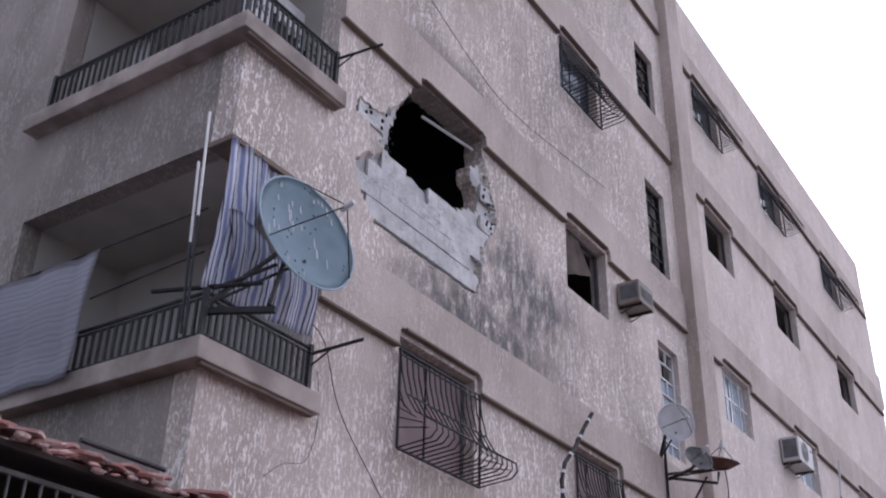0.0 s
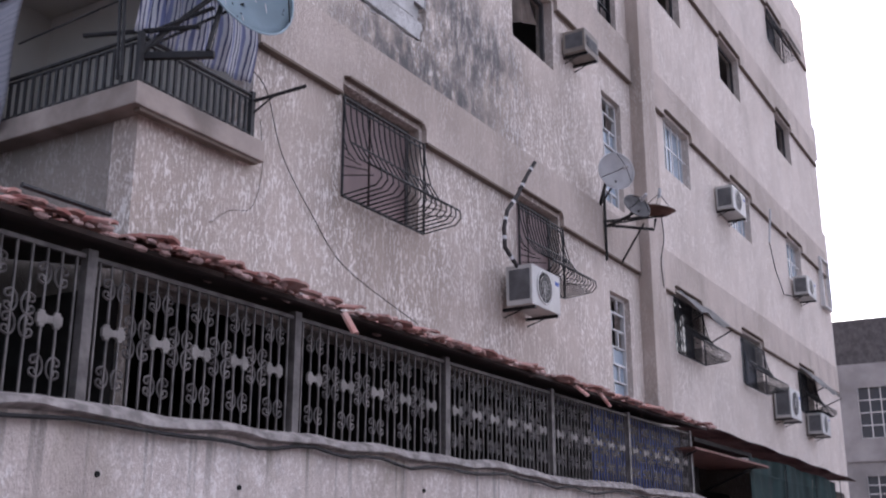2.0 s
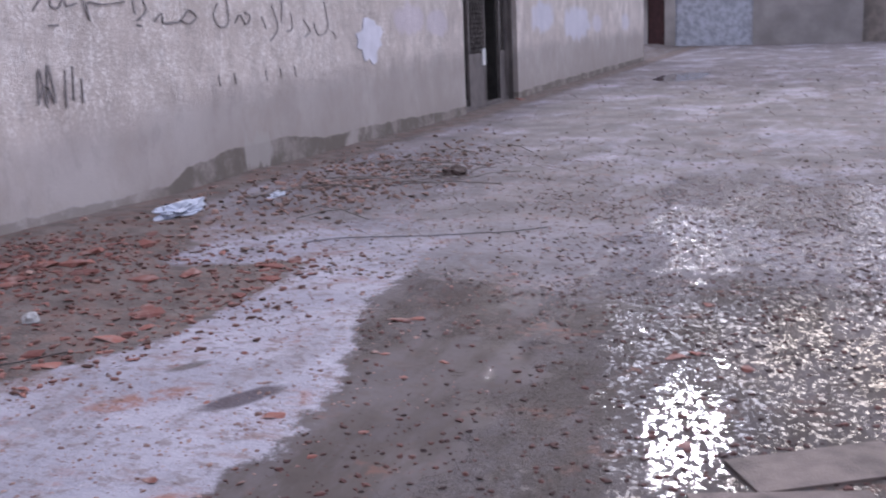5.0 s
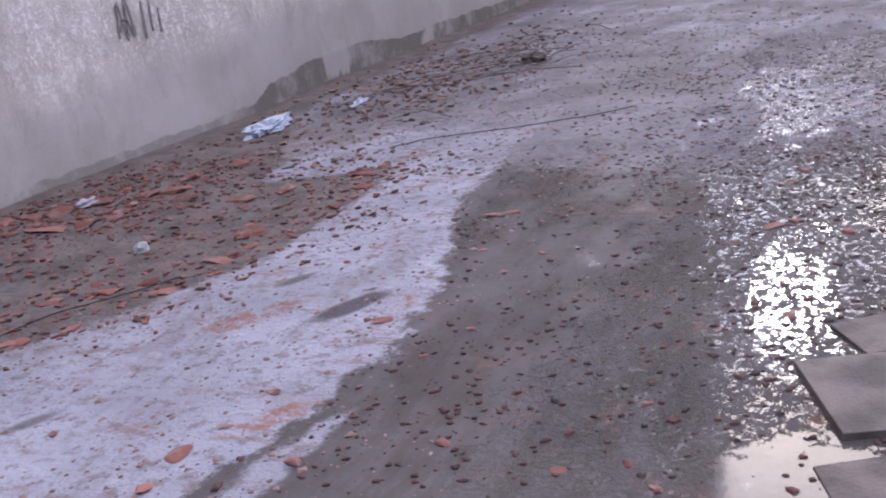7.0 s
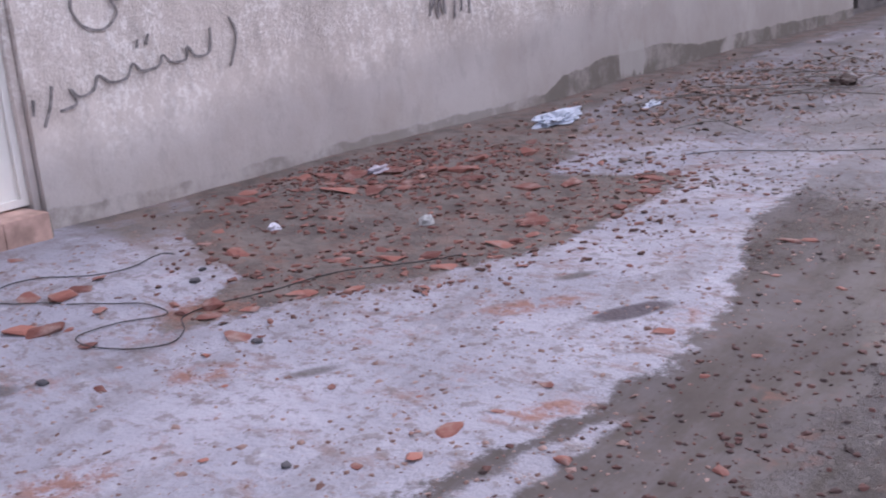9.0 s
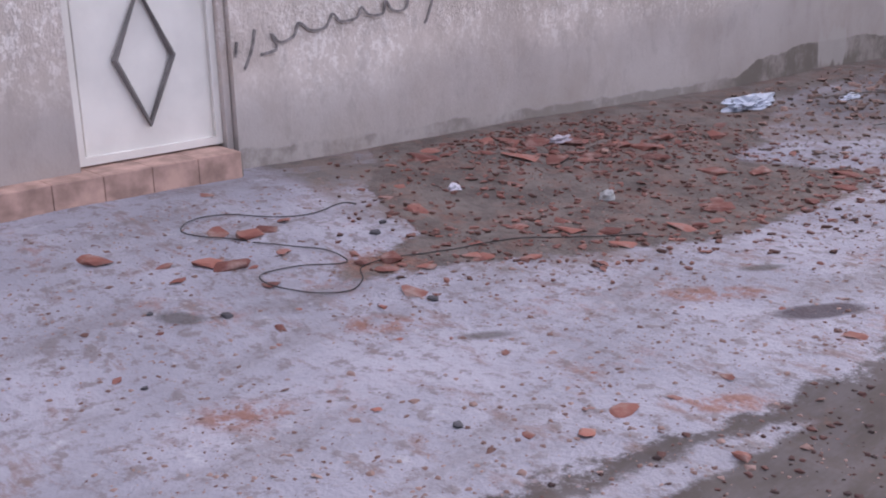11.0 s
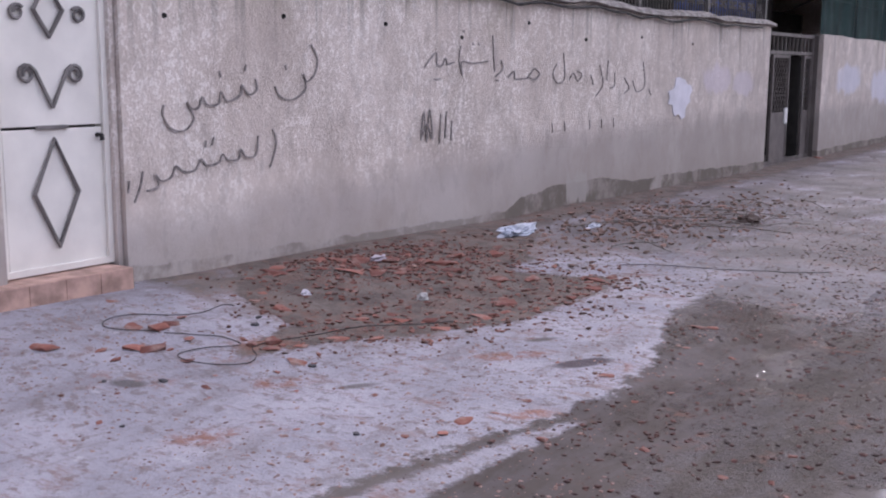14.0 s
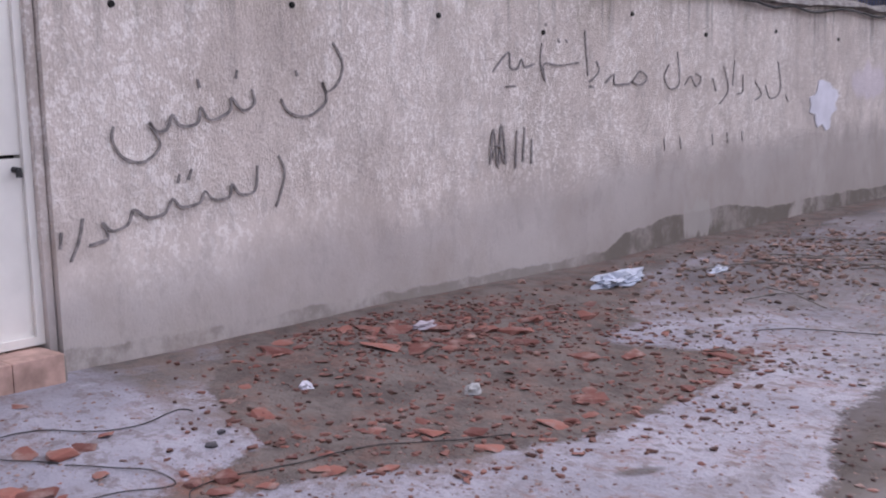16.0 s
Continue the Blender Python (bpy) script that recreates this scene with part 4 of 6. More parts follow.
for j in range(10):
    z = 6.47 + 0.2 * j
    for i in range(9):
        y = 6.2 + 0.4 * i - (0.2 if j % 2 else 0)
        spot = [(y + du, z + dv) for du in (0.03, 0.19, 0.35) for dv in (0.03, 0.16)]
        if sum(in_poly(u, v, PATCH) for u, v in spot) < 3 or any(in_poly(u, v, HOLE) for u, v in spot):
            continue
        g, gz = rng.choice((0.0, 0.0, 0.0, 0.0015)), 0.0 if j % 3 != 1 else rng.uniform(0.006, 0.022)
        x = FACE_X - 0.012 + rng.uniform(-0.0015, 0.0015)
        bm = box((x - 0.03, y + g, z + gz), (x, y + 0.398 - g, z + 0.1995 - 0.3 * gz))
        bm.transform(B)
        ob = part("block", bm, M["block"], facade)
for k in range(38):   # splinter pits round the hole
    y, z = (rng.uniform(6.45, 6.95), rng.uniform(7.30, 7.72)) if k % 2 else (rng.uniform(8.62, 8.9), rng.uniform(7.3, 8.0))
    q = rng.uniform(0.008, 0.026)
    bm = bmesh.new()
    bmesh.ops.create_icosphere(bm, subdivisions=1, radius=1, matrix=Matrix.Translation((FACE_X - 0.006, y, z)) @ Matrix.Diagonal((0.012, q, q * rng.uniform(0.7, 1.5), 1)))
    bm.transform(B)
    # near-black lump paints the shade inside a pit
    part("splinter_pit", bm, M["soot_and_shade"], facade)
bm = tube([(FACE_X - 0.25, 7.75, 8.36), (FACE_X - 0.1, 8.55, 8.33)], 0.018)
bpart("bent_bar", bm, M["white"], "bent pale bar left in the shell hole")

# ---- railing on the street wall ----
rail = thing("iron_railing", (WALL_X - 0.07, 3.9, 2.09), "grey-brown wrought-iron railing with scrolls on the street wall", "railing")
H = 0.84


def rpart(name, bm, mat=None, label="", parent=None):
    return part(name, bm, mat or M["rail"], parent or rail, label)


def mesh_of(name, bm, mat):
    me = bpy.data.meshes.new(name)
    bm.to_mesh(me)
    bm.free()
    me.materials.append(mat)
    return me


def scroll(r, flip):
    """A C-scroll with curled ends, its back against the bar."""
    arc = []
    for i in range(9):
        a = radians(-115 + 230 * i / 8)
        arc.append((0.72 * r * (1 - math.cos(a)), r * math.sin(a)))
    curl = []
    cy, cz = arc[-1][0] + 0.02 * r, arc[-1][1] - 0.40 * r
    for i in range(1, 7):
        a = radians(90 - 52 * i)
        q = 0.40 * r * (1 - 0.06 * i)
        curl.append((cy + q * math.cos(a), cz + q * math.sin(a)))
    pts = [(p[0], -p[1]) for p in curl[::-1]] + arc + curl
    return [(0, flip * (y + 0.012), z) for y, z in pts]


bm = bmesh.new()
for s in (-1, 1):
    add_tube(bm, scroll(0.058, s), 0.0075, 4)
SCROLL = mesh_of("scroll", bm, M["rail"])
BAR = mesh_of("bar", add_box(bmesh.new(), (-0.006, -0.006, 0), (0.006, 0.006, H)), M["rail"])
bm = bmesh.new()
for y in (-0.05, 0.05):
    add_box(bm, (-0.012, y - 0.033, -0.028), (0.012, y + 0.033, 0.028), 0.008)
    add_box(bm, (-0.011, y - 0.02, -0.045), (0.011, y + 0.02, 0.045), 0.008)
add_box(bm, (-0.01, -0.05, -0.02), (0.01, 0.05, 0.02), 0.004)
COLLAR = mesh_of("collar", bm, simple("pale_collar", (0.22, 0.20, 0.185), 0.7, vary=0.3))


def put(name, me, y, z):
    ob = new(name, me)
    ob.parent = rail
    ob.location = (0, y, z)


POSTS = (-3.3, -1.6, 0.0, 1.8, 3.8, 5.85, 7.9, 10.1)
for k, y in enumerate(POSTS):
    rpart("post", add_box(bmesh.new(), (-0.03, y - 0.035, -0.05), (0.03, y + 0.035, H + 0.03), 0.004))
for y0, y1 in zip(POSTS, POSTS[1:]):
    rpart("rail_bar", box((-0.015, y0 + 0.035, 0.0), (0.015, y1 - 0.035, 0.025)))
    rpart("rail_bar", box((-0.015, y0 + 0.035, H - 0.025), (0.015, y1 - 0.035, H)))
    units = round((y1 - y0) / 0.37)
    w = (y1 - y0 - 0.07) / units
    for i in range(units):
        c = y0 + 0.035 + w * (i + 0.5)
        for o in (-0.375, -0.125, 0.125, 0.375):
            put("bar", BAR, c + o * w, 0)
        put("collar", COLLAR, c, 0.44)
        put("scroll", SCROLL, c, 0.68)
        put("scroll", SCROLL, c, 0.19)
        if i:
            put("scroll", SCROLL, c - w / 2, 0.50)
            put("scroll", SCROLL, c - w / 2, 0.38)

M["blue"] = simple("blue_sheet", (0.05, 0.09, 0.32), 0.6, vary=0.3, scale=3)
M["green"] = simple("green_net", (0.032, 0.07, 0.068), 0.8, vary=0.35, scale=2.5)


def cloth(us, vs, place, mat, name, label, category, base):
    """A hung cloth; place(u, v) gives world points."""
    bm = bmesh.new()
    vv = [[bm.verts.new(Vector(place(u, v)) - Vector(base)) for v in vs] for u in us]
    for i in range(len(us) - 1):
        for j in range(len(vs) - 1):
            bm.faces.new((vv[i][j], vv[i + 1][j], vv[i + 1][j + 1], vv[i][j + 1]))
    bmesh.ops.solidify(bm, geom=bm.faces[:], thickness=0.003)
    ob = obj(name, bm, mat, smooth=True)
    ob.location = base
    return tagged(ob, label, category)


def lin(a, b, n):
    return [a + (b - a) * i / (n - 1) for i in range(n)]


M["awning"] = simple("awning_sheet", (0.16, 0.10, 0.095), 0.9, vary=0.4, scale=5)
cloth(lin(10.9, 13.9, 34), lin(2.1, 2.93, 5), lambda u, v: (WALL_X - 0.16 + 0.02 * math.sin(u * 14) + 0.01 * math.sin(v * 9), u, v), M["blue"], "blue_tarpaulin", "dark blue tarpaulin hung behind the iron railing", "tarpaulin", (WALL_X - 0.16, 10.9, 2.1))
netting = thing("green_netting", (WALL_X - 0.12, 16.9, 2.0), "torn dark green netting above the far street wall", "netting")
for k in range(3):   # three lengths, laced to each other
    y0 = 2.23 * k
    bm = bmesh.new()
    vv = [[bm.verts.new((0.04 * math.sin((17 + u) * 2.3 + v) + 0.012 * math.sin(u * 11), u, v * (0.86 + 0.03 * math.sin(u * 0.7)))) for v in lin(0, 1, 6)] for u in lin(y0, y0 + 2.22, 22)]
    for a, b in zip(vv, vv[1:]):
        for p in range(5):
            bm.faces.new((a[p], b[p], b[p + 1], a[p + 1]))
    bmesh.ops.solidify(bm, geom=bm.faces[:], thickness=0.003)
    part("net_length", bm, M["green"], netting)
    part("seam_cord", tube([(0.05, y0 + 2.22, 0.0), (0.05, y0 + 2.22, 0.86)], 0.008, 5), M["iron"], netting)
part("edge_cord", tube([(0.05, 0.0, 0.62), (0.05, 3.3, 0.60), (0.05, 6.68, 0.62)], 0.008, 5), M["green"], netting, "pale cord along the netting")
cloth(lin(14.42, 24.6, 40), lin(0, 1, 3), lambda u, v: (-4.46 - 0.90 * v, u, 3.05 - 0.013 * (u - 14.42) + 0.06 * v + 0.012 * math.sin(u * 3)), M["awning"], "sagging_awning", "dark sagging awning sheet that carries on the porch roof", "awning", (-4.46, 14.42, 3.05))

# ---- gate between the two walls ----
M["gate"] = simple("gate_paint", (0.13, 0.112, 0.105), 0.6, vary=0.25, scale=4)
gate = thing("entrance_gate", (-4.72, 14.5, 0.0), "grey metal lattice gate standing half open in the wall", "gate")
part("frame", ring(-0.3, 2.35, 0.02, 2.0, 0.05, -0.03, 0.03), M["gate"], gate)
bm = bmesh.new()
for i in range(14):
    y = -0.25 + 2.55 * i / 13
    add_box(bm, (-0.012, y - 0.012, 1.72), (0.012, y + 0.012, 1.96))
add_box(bm, (-0.02, -0.25, 1.68), (0.02, 2.3, 1.73))
part("transom_grille", bm, M["gate"], gate)


def leaf(y0, y1):
    lf = part("gate_leaf", ring(y0, y1, 0.05, 1.67, 0.045, -0.02, 0.02), M["gate"], gate)
    part("panel", box((-0.008, y0 + 0.045, 0.095), (0.008, y1 - 0.045, 0.8)), M["gate"], lf)
    bm = bmesh.new()
    n = max(3, round((y1 - y0) / 0.13))
    for i in range(n):
        a = y0 + 0.045 + (y1 - y0 - 0.09) * i / n
        b = a + (y1 - y0 - 0.09) / n
        for k in range(6):
            z0 = 0.8 + 0.138 * k
            add_tube(bm, [(0, a, z0), (0, b, z0 + 0.138)], 0.007, 4)
            add_tube(bm, [(0.006, b, z0), (0.006, a, z0 + 0.138)], 0.007, 4)
    part("lattice", bm, M["gate"], lf)
    return lf


lf = leaf(0.33, 1.15)
part("lock_plate", box((0.01, 0.98, 0.62), (0.03, 1.12, 0.86)), M["white"], lf, "pale paper tied to the lock")
leaf(1.9, 2.3)
part("jamb", box((-0.05, 2.35, -0.05), (0.10, 2.41, 2.0)), M["gate"], gate)
part("door_leaf", add_box(bmesh.new(), (-0.75, 1.86, 0.05), (-0.03, 1.9, 1.66)), M["dark_and_shade"], gate, "dark door leaf swung inwards")
tagged(obj("gate_pier", box((-4.95, 16.93, -0.2), (WALL_X - 0.23, 17.1, 2.0), 0.01), M["wall"]), "plastered pier beside the gate", "pier", kind="structure")
canopy = thing("gate_canopy", (-4.45, 13.6, 2.68), "rusty red-brown sheet canopy over the gate", "canopy")
part("sheet", add_box(bmesh.new(), (-0.9, 0, 0), (0.05, 3.6, 0.03), 0.004), simple("rusty_sheet", (0.16, 0.07, 0.055), 0.7), canopy)
for y in (0.2, 3.1):
    part("strut", tube([(-0.85, y, -0.35), (0.0, y, 0.0)], 0.012), M["iron"], canopy)
# two near-black sheets added in place of the passage's shade
tagged(obj("passage_ceiling", box((-5.38, 14.38, 2.86), (-4.66, 17.2, 2.92)), M["dark_and_shade"]), "added near-black ceiling that darkens the entrance passage", "ceiling", kind="structure")
tagged(obj("gate_void", box((-5.36, 14.15, -0.1), (-5.3, 16.5, 2.9)), M["dark_and_shade"]), "near-black sheet for the shade in the entrance passage", "wall", kind="structure")

# ---- metal door at the near end of the wall ----
M["door"] = simple("cream_paint", (0.80, 0.765, 0.715), 0.5, vary=0.08, scale=2.5, bump=0.1)
M["door_iron"] = simple("grey_ornament", (0.17, 0.155, 0.15), 0.55, vary=0.25)
mdoor = thing("metal_door", (-4.62, 1.93, 0.30), "cream-painted metal door with grey diamond and scroll ornaments", "door")
part("lower_panel", box((-0.03, 0.02, 0.02), (0.0, 0.655, 0.785), 0.006), M["door"], mdoor)
part("upper_panel", box((-0.03, 0.02, 0.80), (0.0, 0.655, 1.72), 0.006), M["door"], mdoor)
part("frame", ring(-0.03, 0.69, 0.0, 1.75, 0.035, -0.06, 0.02), M["door"], mdoor)
for z0, z1, w in ((0.14, 0.73, 0.14), (1.28, 1.56, 0.09)):
    m = (z0 + z1) / 2
    part("diamond", tube([(0.012, 0.33, z0), (0.012, 0.33 + w, m), (0.012, 0.33, z1), (0.012, 0.33 - w, m)], 0.017, 4, True), M["door_iron"], mdoor)


def spiral(y, z, r, flip, start=0.0, turns=1.4):
    return [(0.012, y + flip * r * (1 - 0.6 * i / 16) * math.cos(start + turns * 2 * math.pi * i / 16), z + r * (1 - 0.6 * i / 16) * math.sin(start + turns * 2 * math.pi * i / 16)) for i in range(17)]


for s in (-1, 1):
    part("scroll", tube([(0.012, 0.33, 0.9), (0.012, 0.33 + s * 0.05, 1.0), (0.012, 0.33 + s * 0.10, 1.1)] + [(p[0], p[1], p[2]) for p in spiral(0.33 + s * 0.15, 1.08, 0.05, -s, 1.2)], 0.011, 4), M["door_iron"], mdoor)
    part("scroll", tube(spiral(0.33 + s * 0.19, 1.40, 0.045, -s, 0.6), 0.010, 4), M["door_iron"], mdoor)
    part("scroll", tube(spiral(0.33 + s * 0.05, 1.60, 0.035, -s, -1.5), 0.009, 4), M["door_iron"], mdoor)
part("bolt", add_box(bmesh.new(), (0.0, 0.22, 0.785), (0.025, 0.42, 0.805), 0.004), M["door_iron"], mdoor)
part("handle", tube([(0.0, 0.62, 0.74), (0.04, 0.62, 0.74), (0.045, 0.62, 0.71)], 0.014), M["iron"], mdoor)
part("jamb", box((-0.10, 0.692, -0.05), (0.05, 0.73, 1.8), 0.006), M["wall"], mdoor)
M["red_tile"] = simple("red_floor_tile", (0.44, 0.29, 0.24), 0.75, vary=0.35, scale=7)
step = thing("door_step", (-4.62, 1.85, 0.1), "low step faced with worn red tiles before the metal door", "step")
part("core", box((-0.25, -0.9, -0.15), (0.20, 0.76, 0.18), 0.01), M["concrete"], step)
for i in range(7):
    y = -0.83 + 0.225 * i
    part("tile", box((0.201, y, -0.02), (0.213, y + 0.222, 0.19), 0.003), M["red_tile"], step)
    part("tile", box((-0.2, y, 0.181), (0.2, y + 0.222, 0.191), 0.003), M["red_tile"], step)
wall_near = street_wall("wall_near", -8.0, 1.88, 2.3, "plain plastered wall on the near side of the metal door")
tagged(obj("door_lintel", box((WALL_X - 0.22, 1.885, 2.10), (WALL_X + 0.002, 2.66, 2.35)), M["concrete"]), "plastered lintel over the metal door", "lintel", kind="structure")

# ---- balconies ----
M["pole"] = simple("pale_pole", (0.62, 0.60, 0.58), 0.45, 0.2, vary=0.1)


def balcony_rail(z, h, label, scrolls):
    t = thing("balcony_railing", (FACE_X + 0.1, CORNER_Y - 0.12, z), label, "railing", "balcony railings")
    side = 2.55

    def run(p, q, n):
        d = Vector(q) - Vector(p)
        for i in range(n + 1):
            c = Vector(p) + d * i / n
            part("baluster", add_box(bmesh.new(), (c.x - 0.010, c.y - 0.010, 0), (c.x + 0.010, c.y + 0.010, h - 0.04)), M["iron"], t)
        for zz, r in ((0.03, 0.010), (h - 0.04, 0.012), (h, 0.016)):
            part("rail_bar", tube([(p[0], p[1], zz), (q[0], q[1], zz)], r), M["iron"], t)

    run((0, 0, 0), (0, 1.16, 0), 17)
    run((-side, 0, 0), (0, 0, 0), 30)
    for x, y in ((0, 0), (0, 1.16), (-side, 0)):
        part("post", add_box(bmesh.new(), (x - 0.02, y - 0.02, 0), (x + 0.02, y + 0.02, h + 0.03)), M["iron"], t)
    part("bracket_arm", tube([(0, 1.16, h - 0.05), (0.42, 1.30, h + 0.04)], 0.015), M["iron"], t)
    part("bracket_brace", tube([(0, 1.16, h - 0.16), (0.18, 1.22, h - 0.01)], 0.008), M["iron"], t)
    if scrolls:
        for i in range(5):
            y = 0.15 + 0.22 * i
            for s in (-1, 1):
                part("scroll", tube([(p[0] + 0.0, y + p[1], h * 0.5 + p[2]) for p in scroll(0.05, s)], 0.006, 4), M["iron"], t)
    return t


balcony_rail(4.46, 0.35, "dark iron balcony railing bent at the corner", False)
balcony_rail(7.42, 0.36, "dark iron balcony railing with scrolls", True)

posts = thing("awning_poles", (FACE_X + 0.1, CORNER_Y - 0.2, 4.46), "pale awning poles and washing rods tied to the railing", "poles")
part("pole", tube([(-0.04, -0.075, 0.92), (-0.06, -0.10, 1.85)], 0.011), M["pole"], posts)
part("post", tube([(-0.02, -0.05, 0.0), (-0.04, -0.075, 0.92)], 0.012), M["iron"], posts)
part("pole", tube([(-0.10, -0.055, 0.72), (-0.12, -0.08, 1.42)], 0.011), M["pole"], posts)
part("post", tube([(-0.08, -0.03, 0.0), (-0.10, -0.055, 0.72)], 0.012), M["iron"], posts)
part("rod", tube([(-2.6, 0.02, 1.02), (-0.05, 0.02, 1.04)], 0.010), M["iron"], posts)
part("rod", tube([(-1.3, 0.06, 0.62), (-0.02, 0.02, 0.66)], 0.008), M["iron"], posts)
part("rod", tube([(-0.5, 0.0, 0.45), (0.35, 0.28, 0.42)], 0.018), M["iron"], posts)


def striped(name, base, stripe, scale, along, deep=0.45):
    n = Nodes(name, 0.9)
    p = n.xyz()[along]
    q = n.math("ADD", n.math("MULTIPLY", p, scale), n.math("MULTIPLY", n.noise(2.5, 3), 0.5))
    f = n.math("FRACT", q)
    wide = n.math("MULTIPLY", n.ramp(f, 0.30, 0.36), n.ramp(f, 0.62, 0.56))
    thin = n.math("MULTIPLY", n.ramp(f, 0.78, 0.81), n.ramp(f, 0.90, 0.87))
    thin2 = n.math("MULTIPLY", n.ramp(f, 0.06, 0.09), n.ramp(f, 0.18, 0.15))
    col = n.mix(n.math("MULTIPLY", wide, 0.75), base, stripe)
    col = n.mix(n.math("MAXIMUM", thin, thin2), col, tuple(c * deep for c in stripe))
    col = n.mix(n.math("MULTIPLY", n.ramp(n.noise(3, 5), 0.55, 0.8), 0.35), col, (0.2, 0.18, 0.17))
    n.color(col)
    return n.bump(n.noise(90), 0.2, 0.002).mat


M["stripes"] = striped("striped_cloth", (0.80, 0.80, 0.84), (0.20, 0.24, 0.50), 7.5, 1)
M["faint"] = striped("faded_cloth", (0.50, 0.50, 0.55), (0.42, 0.43, 0.49), 6.0, 2, 0.9)
# striped curtain: two torn panels inside the facade-side opening, and a slumped foot
cx = FACE_X + 0.03


def fold(u, k=26, a=0.022):
    return a * math.sin(u * k) + 0.4 * a * math.sin(u * k * 2.3 + 1)


cloth(lin(0, 1, 26), lin(0, 1, 14), lambda s, v: (cx + fold(s * 0.5) + 0.05 * math.sin(v * 3), 4.72 + 0.10 * v + (0.36 + 0.06 * (1 - v)) * s, 4.86 + v * (1.38 + 0.03 * s)), M["stripes"], "striped_curtain", "blue and white striped curtain hanging torn in the balcony", "curtain", (cx, 4.8, 4.9))
cloth(lin(0, 1, 16), lin(0, 1, 8), lambda s, v: (cx - 0.02 + fold(s * 0.3), 5.10 + 0.42 * s, 5.66 + 0.20 * s + v * (0.60 - 0.25 * s)), M["stripes"], "striped_curtain", "torn strip of blue and white striped curtain", "curtain", (cx, 5.2, 5.7))
cloth(lin(0, 1, 26), lin(0, 1, 12), lambda s, v: (cx + 0.03 + fold(s * 0.8) + 0.06 * math.sin(v * 2.6), 4.98 + 0.92 * s - 0.14 * v * (1 - s), 4.84 + 0.08 * s + v * (0.72 - 0.22 * s + 0.06 * math.sin(s * 9))), M["stripes"], "striped_curtain", "slumped foot of a blue and white striped curtain", "curtain", (cx, 5.4, 4.9))
cloth(lin(0, 1, 24), lin(0, 1, 14), lambda s, v: (-8.1 + 1.5 * s + 0.10 * v * s, CORNER_Y - 0.20 + fold(s, 17, 0.015) + 0.012 * math.sin(v * 7), 4.40 + v * 1.08), M["faint"], "hung_sheet", "faded grey striped sheet hung over the balcony railing", "cloth", (-7.4, CORNER_Y - 0.16, 4.4))
# things on the upper balcony
M["bundle"] = simple("dark_bundle", (0.045, 0.04, 0.04), 0.9, vary=0.3)
cloth(lin(0, 1, 14), lin(0, 1, 8), lambda s, v: (FACE_X - 0.18 + fold(s, 20), 5.25 + 0.5 * s, 7.43 + v * (0.55 - 0.15 * s)), M["bundle"], "dark_blanket", "dark blanket hung inside the upper balcony railing", "blanket", (FACE_X - 0.18, 5.4, 7.43))
cloth(lin(0, 1, 12), lin(0, 1, 6), lambda s, v: (-7.0 + 0.35 * s, CORNER_Y + 0.05 + fold(s, 18), 7.45 + v * 0.42), M["white"], "white_cloth", "white cloth over the upper balcony railing", "cloth", (-6.8, CORNER_Y + 0.05, 7.45))
tagged(obj("leaning_board", box((FACE_X - 0.5, 5.2, 7.42), (FACE_X - 0.46, 6.0, 8.6), 0.01), M["white"]), "white board leaning on the upper balcony", "board")

# ---- satellite dishes ----
M["dish_blue"] = simple("dish_grey_blue", (0.30, 0.40, 0.45), 0.55, vary=0.10, scale=3)
M["dish_white"] = simple("dish_white", (0.60, 0.60, 0.61), 0.5, vary=0.08)
M["dish_brown"] = simple("dish_rust", (0.17, 0.095, 0.075), 0.7, vary=0.3)


